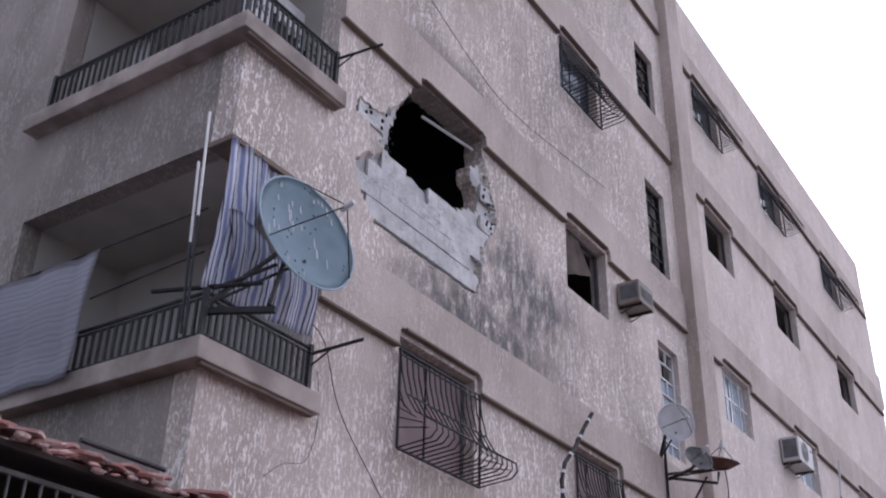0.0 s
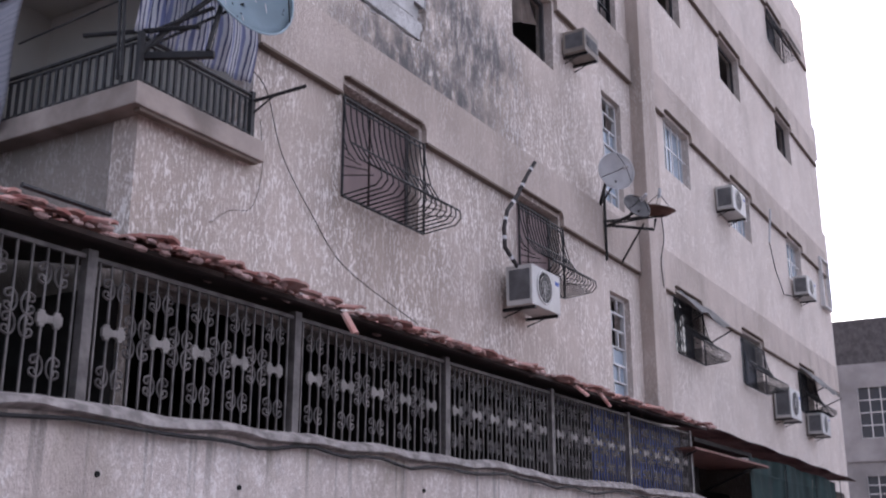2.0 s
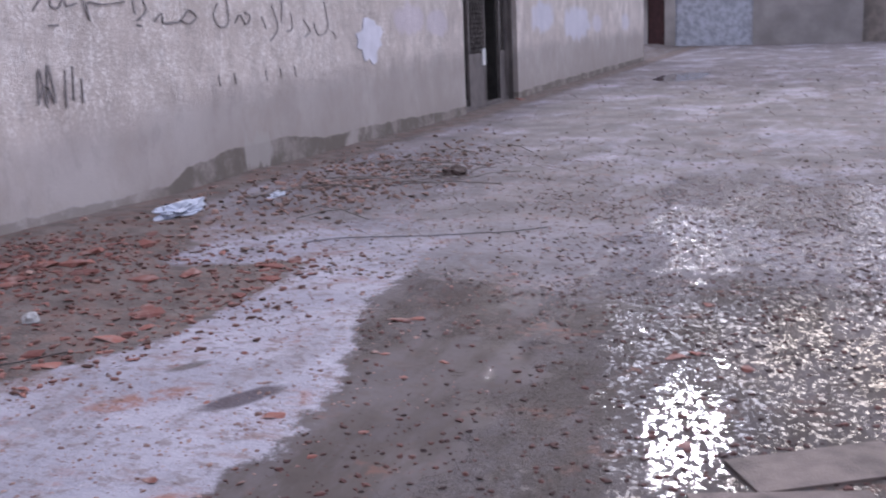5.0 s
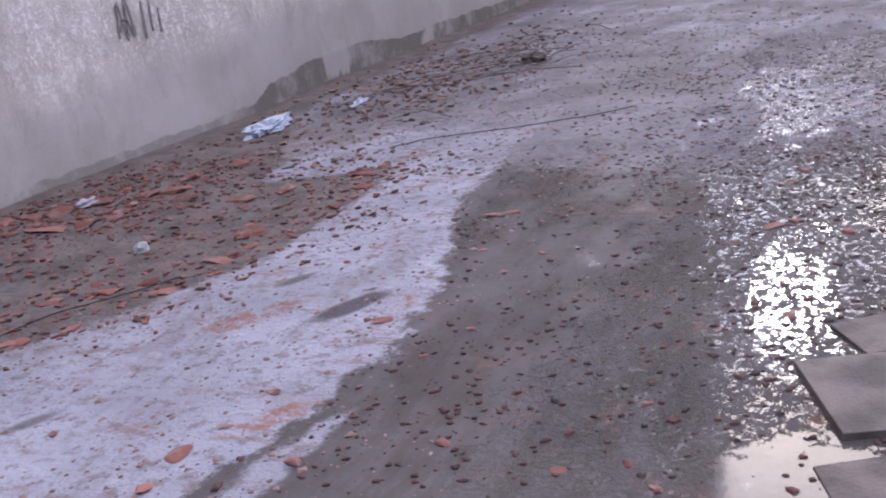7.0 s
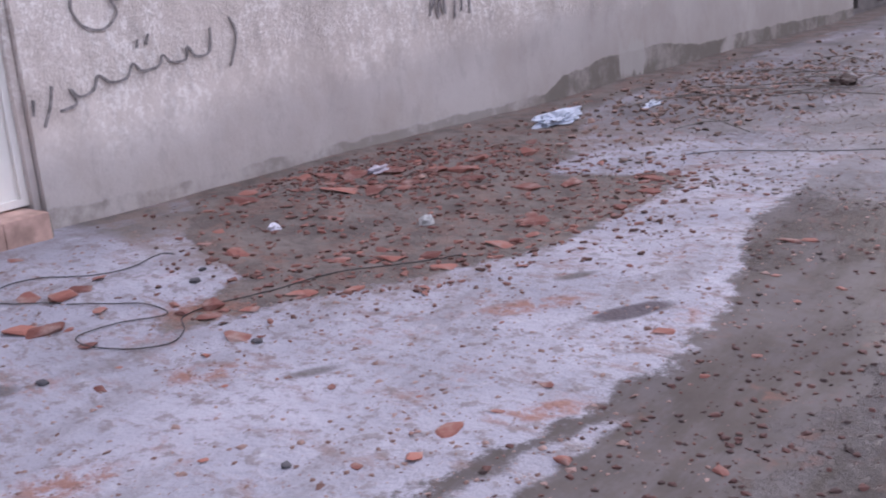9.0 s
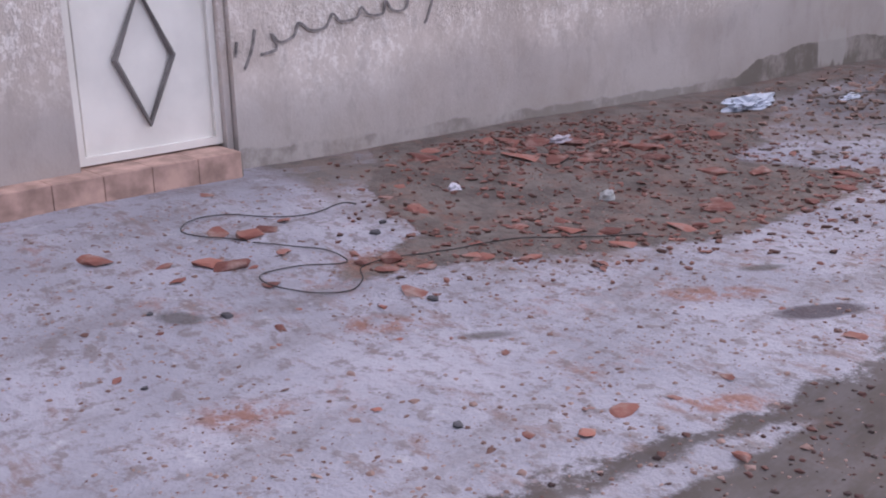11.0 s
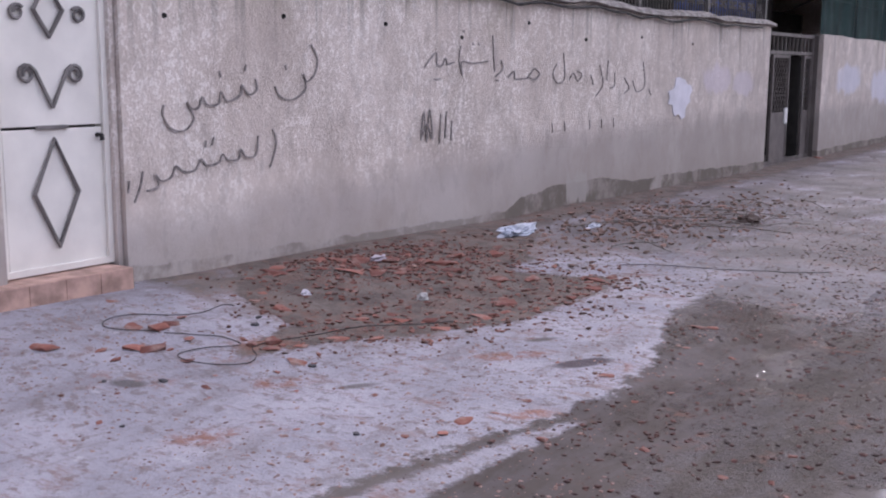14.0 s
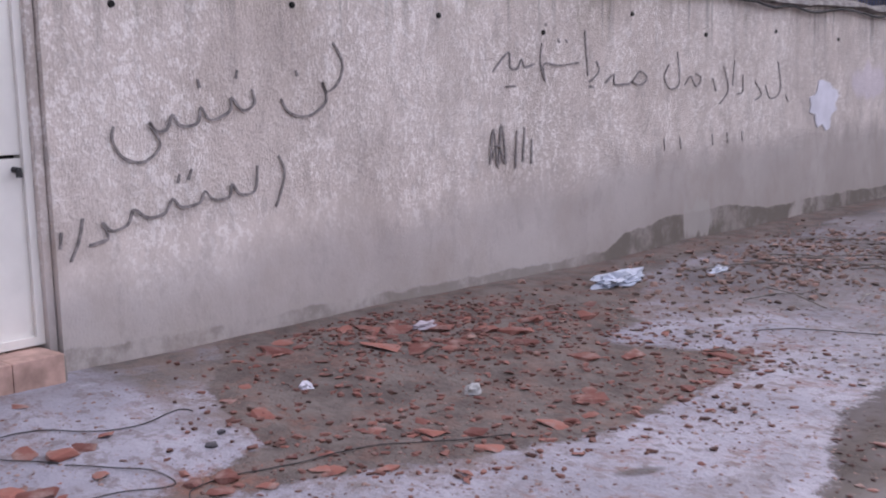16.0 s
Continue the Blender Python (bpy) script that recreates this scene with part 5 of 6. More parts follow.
def dish(centre, normal, r, mat, label, foot, holes=False, tall=1.0, deep=0.16):
    t = thing("satellite_dish", centre, label, "satellite dish", "satellite dishes")
    turn = Vector(normal).to_track_quat("Z", "Y").to_matrix().to_4x4()
    bm = bmesh.new()
    rows, n = 8, 36
    depth = deep * r
    vv = [[bm.verts.new((r * (i / rows) * math.cos(2 * math.pi * j / n), tall * r * (i / rows) * math.sin(2 * math.pi * j / n), depth * (i / rows) ** 2)) for j in range(n)] for i in range(1, rows + 1)]
    c = bm.verts.new((0, 0, 0))
    for j in range(n):
        bm.faces.new((c, vv[0][j], vv[0][(j + 1) % n]))
        for i in range(rows - 1):
            bm.faces.new((vv[i][j], vv[i + 1][j], vv[i + 1][(j + 1) % n], vv[i][(j + 1) % n]))
    bmesh.ops.solidify(bm, geom=bm.faces[:], thickness=0.006)
    bm.transform(turn)
    pan = part("reflector", bm, mat, t, smooth=True)
    bm = tube([(r * math.cos(2 * math.pi * j / n), tall * r * math.sin(2 * math.pi * j / n), depth) for j in range(n)], 0.009, 5, True)
    bm.transform(turn)
    part("rim", bm, mat, t)
    feed = Vector((0, 0, depth + 0.85 * r))
    for a in (90, 210, 330):
        p = Vector((r * math.cos(radians(a)), tall * r * math.sin(radians(a)), depth))
        bm = tube([p, feed], 0.005, 5)
        bm.transform(turn)
        part("feed_strut", bm, M["iron"], t)
    bm = tube([feed + Vector((0, 0, -0.06)), feed, feed + Vector((0, 0, 0.07))], [0.022, 0.028, 0.02], 8)
    bm.transform(turn)
    part("feed_horn", bm, M["dish_white"], t)
    back = turn @ Vector((0, 0, -0.02))
    arm = Vector(foot) - Vector(centre)
    part("mount_arm", tube([back, back + (turn @ Vector((0, 0, -0.15))), arm], 0.022), M["iron"], t)
    part("mount_brace", tube([turn @ Vector((0, -0.5 * r, 0.03)), arm], 0.012), M["iron"], t)
    if holes:
        hr = random.Random(8)
        for k in range(46):
            a, q = hr.uniform(0, 6.28), r * math.sqrt(hr.uniform(0.02, 0.85))
            x, y = q * math.cos(a), q * math.sin(a)
            ln = hr.choice((0.006, 0.008, 0.03, 0.045))
            bm = add_box(bmesh.new(), (x - 0.005, y - ln, depth * (q / r) ** 2 + 0.002), (x + 0.005, y + ln, depth * (q / r) ** 2 + 0.005))
            bm.transform(turn)
            part("chip", bm, M["dish_white"] if ln > 0.01 else M["iron"], pan)
    return t


eye0 = Vector((0, 0, 1.384))
dc = Vector((-4.95, 5.36, 5.50))
to = (dc - eye0).normalized()
rt = to.cross(Vector((0, 0, 1))).normalized()
upv = rt.cross(to)
dc = dc - 0.045 * rt - 0.035 * upv
dish(dc, -0.54 * to + 0.84 * (0.77 * rt + 0.64 * upv), 0.495, M["dish_blue"], "large grey-blue satellite dish riddled with holes, on the balcony corner", (FACE_X + 0.1, CORNER_Y - 0.1, 4.72), True)
arms = thing("dish_bracket", (FACE_X + 0.1, CORNER_Y - 0.1, 4.62), "dark iron bracket arms of the satellite dish on the railing", "bracket")
part("arm", add_box(bmesh.new(), (0, 0, 0.03), (0.50, 0.04, 0.08), 0.004, Matrix.Rotation(radians(28), 4, "Z")), M["iron"], arms)
part("arm", tube([(0.0, 0.05, 0.25), (0.3, 0.35, 0.5)], 0.016), M["iron"], arms)
part("arm", tube([(0.40, 0.22, 0.08), (0.36, 0.36, 0.5)], 0.02), M["iron"], arms)
dish((-4.95, 12.66, 6.25), (0.86, -0.62, -0.1), 0.27, M["dish_white"], "small white satellite dish beside the stair window", (FACE_X + 0.02, 13.1, 5.95), tall=0.9)
dish((-4.75, 13.6, 5.84), (0.22, -0.05, 0.97), 0.25, M["dish_brown"], "rusty brown bowl-shaped satellite dish tipped upwards on a wall bracket", (FACE_X + 0.02, 13.3, 5.75), deep=0.5)
dish((-4.80, 12.98, 5.82), (0.75, -0.5, 0.45), 0.19, simple("dull_grey_mesh", (0.17, 0.165, 0.165), 0.6, vary=0.3, scale=9), "small dull grey satellite dish beside the rusty one", (FACE_X + 0.02, 13.25, 5.7))
stand = thing("dish_stand", (FACE_X + 0.05, 13.15, 5.2), "dark iron dish stand fixed to the stair wall", "bracket")
part("upright", tube([(0.03, 0, 0), (0.03, 0, 1.0)], 0.02), M["iron"], stand)
part("arm", tube([(0.0, 0.0, 0.55), (0.55, 0.3, 0.62)], 0.018), M["iron"], stand)
part("arm", tube([(0.0, 0.6, 0.1), (0.4, 0.5, 0.6)], 0.015), M["iron"], stand)

# ---- air conditioners ----
M["ac"] = simple("ac_casing", (0.50, 0.49, 0.47), 0.55, vary=0.1, scale=3)
M["ac_dusty"] = simple("dusty_casing", (0.27, 0.235, 0.205), 0.7, vary=0.2, scale=4)
M["vent"] = simple("ac_vent", (0.12, 0.12, 0.125), 0.6, vary=0.2)


def air_conditioner(y0, y1, z0, z1, out, label, fan=True):
    t = thing("air_conditioner", (FACE_X, y0, z0), label, "air conditioner", "air conditioners")
    w, h = y1 - y0, z1 - z0
    part("casing", box((out - 0.32, 0, 0), (out, w, h), 0.012), M["ac"] if fan else M["ac_dusty"], t)
    part("side_vent", box((out - 0.28, -0.004, 0.06), (out - 0.03, 0.002, h - 0.05)), M["vent"], t)
    if fan:
        r = 0.40 * h
        cy, cz = w * 0.42, h * 0.52
        ringp = [(out + 0.005, cy + r * math.cos(a), cz + r * math.sin(a)) for a in [2 * math.pi * i / 24 for i in range(24)]]
        part("fan_ring", tube(ringp, 0.012, 5, True), M["ac"], t)
        bm = bmesh.new()
        bm.faces.new([bm.verts.new((out + 0.002, p[1], p[2])) for p in ringp])
        bmesh.ops.solidify(bm, geom=bm.faces[:], thickness=0.001)
        part("fan_well", bm, M["vent"], t)
        for i in range(12):
            a = 2 * math.pi * i / 12
            part("guard_spoke", tube([(out + 0.01, cy + 0.1 * r * math.cos(a), cz + 0.1 * r * math.sin(a)), (out + 0.01, cy + r * math.cos(a), cz + r * math.sin(a))], 0.004, 4), M["ac"], t)
        for q in (0.1, 0.4, 0.7):
            part("guard_ring", tube([(out + 0.012, cy + q * r * math.cos(2 * math.pi * i / 20), cz + q * r * math.sin(2 * math.pi * i / 20)) for i in range(20)], 0.004, 4, True), M["ac"], t)
        part("badge", box((out, w * 0.82, h * 0.72), (out + 0.004, w * 0.95, h * 0.82)), M["blue"], t)
    else:
        bm = bmesh.new()
        for i in range(7):
            add_box(bm, (out, 0.05, 0.08 + (h - 0.16) * i / 7), (out + 0.008, w - 0.05, 0.08 + (h - 0.16) * (i + 0.5) / 7))
        part("louvre", bm, M["vent"], t)
    for y in (0.08, w - 0.08):
        part("bracket", add_box(bmesh.new(), (0.0, y - 0.015, -0.035), (out, y + 0.015, -0.003)), M["iron"], t)
        part("bracket_strut", tube([(0.01, y, -0.10), (out * 0.6, y, -0.03)], 0.008), M["iron"], t)
    return t


air_conditioner(10.18, 10.90, 3.97, 4.42, 0.40, "white outdoor air conditioner on wall brackets below the window")
air_conditioner(12.05, 12.52, 7.80, 8.12, 0.34, "dusty boxy air conditioner beside the open window", False)
air_conditioner(18.75, 19.6, 7.5, 7.95, 0.34, "white outdoor air conditioner on the upper wall")
air_conditioner(21.75, 22.6, 4.0, 4.6, 0.36, "white outdoor air conditioner under a grilled window")
air_conditioner(24.5, 25.3, 3.95, 4.4, 0.36, "white outdoor air conditioner near the far corner")
air_conditioner(24.35, 25.2, 7.05, 7.48, 0.36, "white outdoor air conditioner under a far window")
hose = thing("hose_bundle", (FACE_X + 0.1, 10.2, 4.4), "taped hose bundle hanging from the air conditioner", "hose")
hp = [(0.1, 0.53, 1.40), (0.1, 0.30, 1.15), (0.09, 0.10, 0.88), (0.08, -0.15, 0.62), (0.08, -0.24, 0.4), (0.08, -0.22, 0.18), (0.12, 0.0, 0.0)]
part("hose", tube(hp, 0.024, 7), M["bundle"], hose)
for p, q in zip(hp, hp[1:]):
    m = (Vector(p) + Vector(q)) / 2
    d = (Vector(q) - Vector(p)).normalized() * 0.02
    part("tape", tube([m - d, m + d], 0.027, 7), M["dish_white"], hose)
pipe = thing("flue_pipe", (FACE_X + 0.15, 22.4, 7.6), "white plastic pipe propped on the wall with a hanging cable", "pipe")
part("pipe", tube([(0, 0, 0.2), (0.1, -0.1, 0.9)], 0.025), M["dish_white"], pipe)
part("cable", tube([(0, 0, 0.2), (0.0, 0.3, -0.3), (0.0, 0.9, -0.75), (0.0, 1.9, -0.6)], 0.012), M["bundle"], pipe)
pipe.matrix_basis = Matrix.Translation((FACE_X + 0.06, 22.4, 7.6))


def shade(y0, y1, z0, z1, out):
    t = thing("window_shade", (FACE_X, y0, z0), "torn pale sheet shading a grilled window", "shade", "window shades")
    bm = bmesh.new()
    us_, vs_ = lin(0, y1 - y0, 12), lin(0, 1, 6)
    vv = [[bm.verts.new((0.06 + out * (1 - v) + 0.02 * math.sin(u * 9), u, (z1 - z0) * v + 0.05 * math.sin(u * 5) * (1 - v))) for v in vs_] for u in us_]
    for i in range(11):
        for j in range(5):
            bm.faces.new((vv[i][j], vv[i + 1][j], vv[i + 1][j + 1], vv[i][j + 1]))
    bmesh.ops.solidify(bm, geom=bm.faces[:], thickness=0.004)
    part("sheet", bm, simple("shade_sheet", (0.34, 0.33, 0.32), 0.9, vary=0.3, scale=3), t)
    for y in (0.05, y1 - y0 - 0.05):
        part("prop", tube([(0.02, y, -0.2), (0.06 + out, y, 0)], 0.012), M["iron"], t)


shade(16.1, 17.7, 5.0, 5.42, 0.38)
shade(24.2, 26.2, 4.9, 5.4, 0.45)
far_cage = bpart("balcony_cage", ring(27.4, 28.3, 7.4, 8.7, 0.04, FACE_X + 0.02, FACE_X + 0.12), M["white"], "small glazed balcony cage")

# ---- cables ----
def cable(pts, r, label):
    b = Vector(pts[0])
    smooth = []
    for i in range(len(pts) - 1):
        p0, p1, p2, p3 = (Vector(pts[max(0, min(len(pts) - 1, i + k))]) for k in (-1, 0, 1, 2))
        for k in range(6):
            t = k / 6
            smooth.append(0.5 * ((2 * p1) + (p2 - p0) * t + (2 * p0 - 5 * p1 + 4 * p2 - p3) * t * t + (3 * p1 - p0 - 3 * p2 + p3) * t ** 3) - b)
    smooth.append(Vector(pts[-1]) - b)
    ob = obj("cable", tube(smooth, r, 5), M["bundle"])
    ob.location = b
    return tagged(ob, label, "cable", "cables")


F = FACE_X + 0.02
cable([(F, 7.48, 9.70), (F, 8.26, 9.43), (F, 9.16, 9.26), (F, 10.63, 9.40), (F, 11.9, 9.57)], 0.0035, "thin dark cable looped across the facade")
cable([(F + 0.05, 5.9, 5.05), (F + 0.02, 6.14, 4.95), (F, 6.39, 4.49), (F, 6.81, 4.09), (F, 7.3, 3.75), (F + 0.3, 8.0, 3.35)], 0.004, "thin dark cable running down the facade to the porch roof")
cable([(F, 6.1, 4.7), (F, 6.15, 4.3), (F, 6.05, 3.95), (F, 5.8, 3.85), (F, 5.6, 3.7)], 0.0025, "thin loose wire on the plaster below the balcony")
cable([(F + 0.02, 5.3, 6.0), (F + 0.1, 5.8, 6.02), (F, 6.25, 6.05), (F, 6.38, 5.9), (F, 6.42, 5.75)], 0.005, "loose wire by the damaged plaster")
cable([(FACE_X + 0.22, 15.0, 6.5), (FACE_X + 0.24, 15.06, 6.0), (FACE_X + 0.22, 14.94, 5.6), (FACE_X + 0.22, 15.0, 5.2)], 0.009, "dark cables hanging down the pilaster")

# ---- marks on the street wall ----
M["spray"] = simple("black_spray", (0.23, 0.205, 0.20), 0.85, vary=0.4, scale=30, bump=0.0)


def stroke(words, w=0.016, base=0.0, grow=1.0):
    """Sprayed strokes in (y, z), as one flat mesh."""
    bm = bmesh.new()
    for line in words:
        pts = [(base + (y - base) * grow + (0.04 if grow == 1.053 else 0), z) for y, z in line]
        sm = []
        for i in range(len(pts) - 1):
            p0, p1, p2, p3 = (Vector((*pts[max(0, min(len(pts) - 1, i + k))], 0)) for k in (-1, 0, 1, 2))
            sm += [0.5 * ((2 * p1) + (p2 - p0) * t + (2 * p0 - 5 * p1 + 4 * p2 - p3) * t * t + (3 * p1 - p0 - 3 * p2 + p3) * t ** 3) for t in (0, 0.2, 0.4, 0.6, 0.8)]
        sm.append(Vector((*pts[-1], 0)))
        ring_ = []
        for i, p in enumerate(sm):
            d = (sm[min(i + 1, len(sm) - 1)] - sm[max(0, i - 1)]).normalized()
            o = Vector((-d.y, d.x, 0)) * w / 2 * (0.75 + 0.35 * noise.noise((i * 0.4, p.x, p.y)))
            ring_.append([bm.verts.new((WALL_X + x, (p + s * o).x, (p + s * o).y)) for x, s in ((0.004, 1), (0.009, 1), (0.009, -1), (0.004, -1))])
        for a, b in zip(ring_, ring_[1:]):
            for k in range(4):
                bm.faces.new((a[k], a[(k + 1) % 4], b[(k + 1) % 4], b[k]))
    ob = obj("sprayed_word", bm, M["spray"], wall_street, "handwritten black sprayed word")
    return ob


# first line
stroke([[(4.18, 1.58), (4.24, 1.48), (4.21, 1.38), (4.13, 1.33), (4.10, 1.38), (4.12, 1.28), (4.0, 1.21), (3.88, 1.23), (3.83, 1.30)], [(3.93, 1.44), (3.94, 1.41)]], 0.016, 2.92, 1.053)
stroke([[(3.66, 1.35), (3.67, 1.28), (3.60, 1.25), (3.54, 1.31), (3.53, 1.25), (3.42, 1.21), (3.37, 1.27), (3.35, 1.20), (3.26, 1.19), (3.22, 1.24), (3.19, 1.18), (3.14, 1.17), (3.10, 1.21), (3.15, 1.11), (3.07, 1.04), (2.97, 1.06), (2.92, 1.14), (2.93, 1.20)], [(3.58, 1.44), (3.57, 1.40)], [(3.36, 1.40), (3.37, 1.36)]], 0.016, 2.92, 1.053)
# second line
stroke([[(3.74, 1.02), (3.77, 0.93), (3.73, 0.80), (3.71, 0.77)]], 0.016, 2.68, 1.14)
stroke([[(3.62, 0.98), (3.60, 0.86), (3.52, 0.85), (3.48, 0.90), (3.46, 0.84), (3.38, 0.84), (3.34, 0.88), (3.31, 0.83), (3.22, 0.82), (3.18, 0.86), (3.14, 0.80), (3.06, 0.79), (3.0, 0.83), (2.97, 0.77), (2.90, 0.75), (2.86, 0.79), (2.88, 0.72), (2.80, 0.70)], [(2.78, 0.82), (2.76, 0.73), (2.72, 0.64)], [(2.69, 0.77), (2.68, 0.70)], [(3.28, 0.99), (3.26, 0.94)], [(3.22, 0.97), (3.21, 0.93)]], 0.016, 2.68, 1.14)
# the smaller line further along, word by word
stroke([[(5.62, 1.43), (5.78, 1.55), (5.8, 1.46), (5.87, 1.45), (5.92, 1.51), (5.95, 1.46), (6.05, 1.48)], [(6.14, 1.61), (6.12, 1.49), (6.17, 1.37), (6.16, 1.48), (6.32, 1.47), (6.57, 1.49)], [(6.18, 1.74), (6.19, 1.72)], [(6.32, 1.64), (6.34, 1.62)], [(6.41, 1.64), (6.43, 1.62)], [(5.75, 1.34), (5.85, 1.34)]], 0.017)
stroke([[(6.64, 1.71), (6.67, 1.45), (6.68, 1.4)], [(6.78, 1.5), (6.82, 1.44), (6.76, 1.39), (6.69, 1.36)], [(6.69, 1.33), (6.75, 1.32)]], 0.017)
stroke([[(6.9, 1.35), (7.01, 1.41), (7.02, 1.34), (7.15, 1.34), (7.25, 1.35), (7.37, 1.43), (7.47, 1.38), (7.37, 1.33), (7.24, 1.36)]], 0.017)
stroke([[(7.93, 1.58), (7.96, 1.34), (7.81, 1.3), (7.73, 1.39), (7.8, 1.48)], [(8.05, 1.32), (8.14, 1.39), (8.24, 1.31), (8.32, 1.38), (8.22, 1.41)]], 0.015)
stroke([[(8.52, 1.37), (8.58, 1.27)], [(8.71, 1.47), (8.8, 1.28), (8.64, 1.16)], [(8.91, 1.52), (8.88, 1.31)], [(9.07, 1.4), (9.07, 1.26), (8.96, 1.24)]], 0.015)
stroke([[(9.31, 1.34), (9.44, 1.23), (9.31, 1.18)], [(9.78, 1.51), (9.84, 1.26), (9.63, 1.19), (9.52, 1.31)], [(9.95, 1.22), (10.01, 1.15)]], 0.015)
for y in (7.73, 7.98, 8.52, 8.79, 9.07):   # faint ticks below it
    stroke([[(y, 0.92), (y + 0.015, 0.83)]], 0.012)
# scribbled-out patch
stroke([[(5.58, 0.86), (5.62, 1.08), (5.66, 0.84), (5.70, 1.10), (5.74, 0.86), (5.66, 0.98), (5.60, 0.90)], [(5.86, 1.06), (5.84, 0.82)], [(5.94, 1.08), (5.92, 0.86)], [(6.02, 1.0), (6.01, 0.84)]], 0.02)

M["drain"] = simple("black_hole", (0.012, 0.011, 0.011), 0.9)
for y, z in ((3.0, 1.72), (4.02, 1.76), (5.13, 1.75), (6.16, 1.68), (7.26, 1.84), (8.4, 1.72), (9.72, 1.78), (11.2, 1.74)):
    bm = bmesh.new()
    bmesh.ops.create_cone(bm, cap_ends=True, segments=9, radius1=0.019, radius2=0.015, depth=0.02, matrix=Matrix.Translation((WALL_X + 0.001, y, z)) @ Matrix.Rotation(radians(90), 4, "Y"))
    obj("weep_hole", bm, M["drain"], wall_street, "small black weep hole")

M["paper"] = simple("torn_paper", (0.66, 0.64, 0.70), 0.9, vary=0.10, scale=5, bump=0.3)
M["paper_pink"] = simple("faded_poster", (0.42, 0.38, 0.42), 0.9, vary=0.12, scale=4, bump=0.3)


def torn(y0, y1, z0, z1, mat, parent, seed):
    """A pasted paper with a ragged edge."""
    r = random.Random(seed)
    bm = bmesh.new()
    k = 22
    pts = [(y0 + (y1 - y0) * (0.5 + 0.5 * math.cos(a) * q), z0 + (z1 - z0) * (0.5 + 0.5 * math.sin(a) * q)) for a, q in ((2 * math.pi * i / k, r.uniform(0.70, 1.1)) for i in range(k))]
    lo = [bm.verts.new((WALL_X + 0.004, y, z)) for y, z in pts]
    hi = [bm.verts.new((WALL_X + 0.009, y, z)) for y, z in pts]
    c = bm.verts.new((WALL_X + 0.009, (y0 + y1) / 2, (z0 + z1) / 2))
    for i in range(k):
        bm.faces.new((lo[i], lo[(i + 1) % k], hi[(i + 1) % k], hi[i]))
        bm.faces.new((hi[i], hi[(i + 1) % k], c))
    obj("torn_poster", bm, mat, parent, "torn remains of a pasted paper")


torn(10.50, 11.25, 0.86, 1.36, M["paper"], wall_street, 1)

# ---- rubble and litter on the street ----
rng = random.Random(21)


def clay(name, a, b, dust):
    n = Nodes(name, 0.85)
    n.color(n.mix(n.ramp(n.noise(14, 4), 0.45, 0.75), n.mix(n.random(), a, b), dust))
    return n.bump(n.noise(45, 4), 0.5, 0.006).mat


M["brick"] = clay("broken_clay", (0.12, 0.043, 0.035), (0.31, 0.125, 0.095), (0.30, 0.20, 0.175))
M["clod"] = clay("wet_clod", (0.045, 0.03, 0.027), (0.10, 0.06, 0.05), (0.08, 0.06, 0.05))
M["grit"] = clay("grey_grit", (0.12, 0.10, 0.09), (0.24, 0.21, 0.19), (0.3, 0.28, 0.26))


def shard(seed, flat, k=11):
    """A broken chunk: the hull of a few random points."""
    r = random.Random(seed)
    bm = bmesh.new()
    for i in range(k):
        a = 2 * math.pi * i / k + r.uniform(-0.25, 0.25)
        q = r.uniform(0.25, 0.58)
        bm.verts.new((q * math.cos(a), 0.72 * q * math.sin(a), r.choice((0, flat * r.uniform(0.7, 1.0)))))
    for i in range(4):
        bm.verts.new((r.uniform(-0.3, 0.3), r.uniform(-0.2, 0.2), flat * r.uniform(0.9, 1.2)))
    res = bmesh.ops.convex_hull(bm, input=bm.verts)
    bmesh.ops.delete(bm, geom=[g for g in res["geom_interior"] if isinstance(g, bmesh.types.BMVert)], context="VERTS")
    bmesh.ops.recalc_face_normals(bm, faces=bm.faces)
    return bm


CHUNKS = [mesh_of("brick_shard", shard(k, f), M["brick"]) for k, f in enumerate((0.10, 0.07, 0.13, 0.08, 0.17, 0.06, 0.11))]


DARK_CHUNK = mesh_of("dark_stone", shard(9, 0.2), simple("dark_stone", (0.07, 0.065, 0.072), 0.8, vary=0.3, scale=20, bump=0.5))


def lay(me, name, x, y, s, label, category, group, sink=0.12):
    ob = new(name, me)
    ob.matrix_basis = pose(x, y, ground_z(x, y) - sink * s * 0.2, rng.uniform(-9, 9), rng.uniform(-9, 9), rng.uniform(0, 360)) @ Matrix.Diagonal((s, s, s, 1))
    return tagged(ob, label, category, group)


def spot_pile():
    """A place in the brick scatter: a ridge by the wall, the soaked patch, and its outer rim."""
    k = rng.random()
    if k < 0.42:
        y = rng.gauss(4.5, 0.42)
        return -3.98 + 0.22 * (y - 4.4) + rng.gauss(0, 0.15), y
    y = rng.uniform(2.75, 5.3)
    a, b = max(-4.3, along(SOAK_A, y)), along(SOAK_B, y)
    if k < 0.84:
        return rng.uniform(a, b), y
    return b - abs(rng.gauss(0, 0.13)), y


def ok(x, y):
    return -4.42 < x < 3 and y > 0.3 and not (x < -4.2 and y < 2.8)


count = 0
while count < 150:
    x, y = spot_pile()
    if ok(x, y):
        lay(rng.choice(CHUNKS), "brick_shard", x, y, rng.choice((0.035, 0.04, 0.05, 0.055, 0.065, 0.08, 0.10, 0.13)) * rng.uniform(0.7, 1.2), "broken red clay tile shard on wet ground", "brick shard", "brick shards on the street")
        count += 1
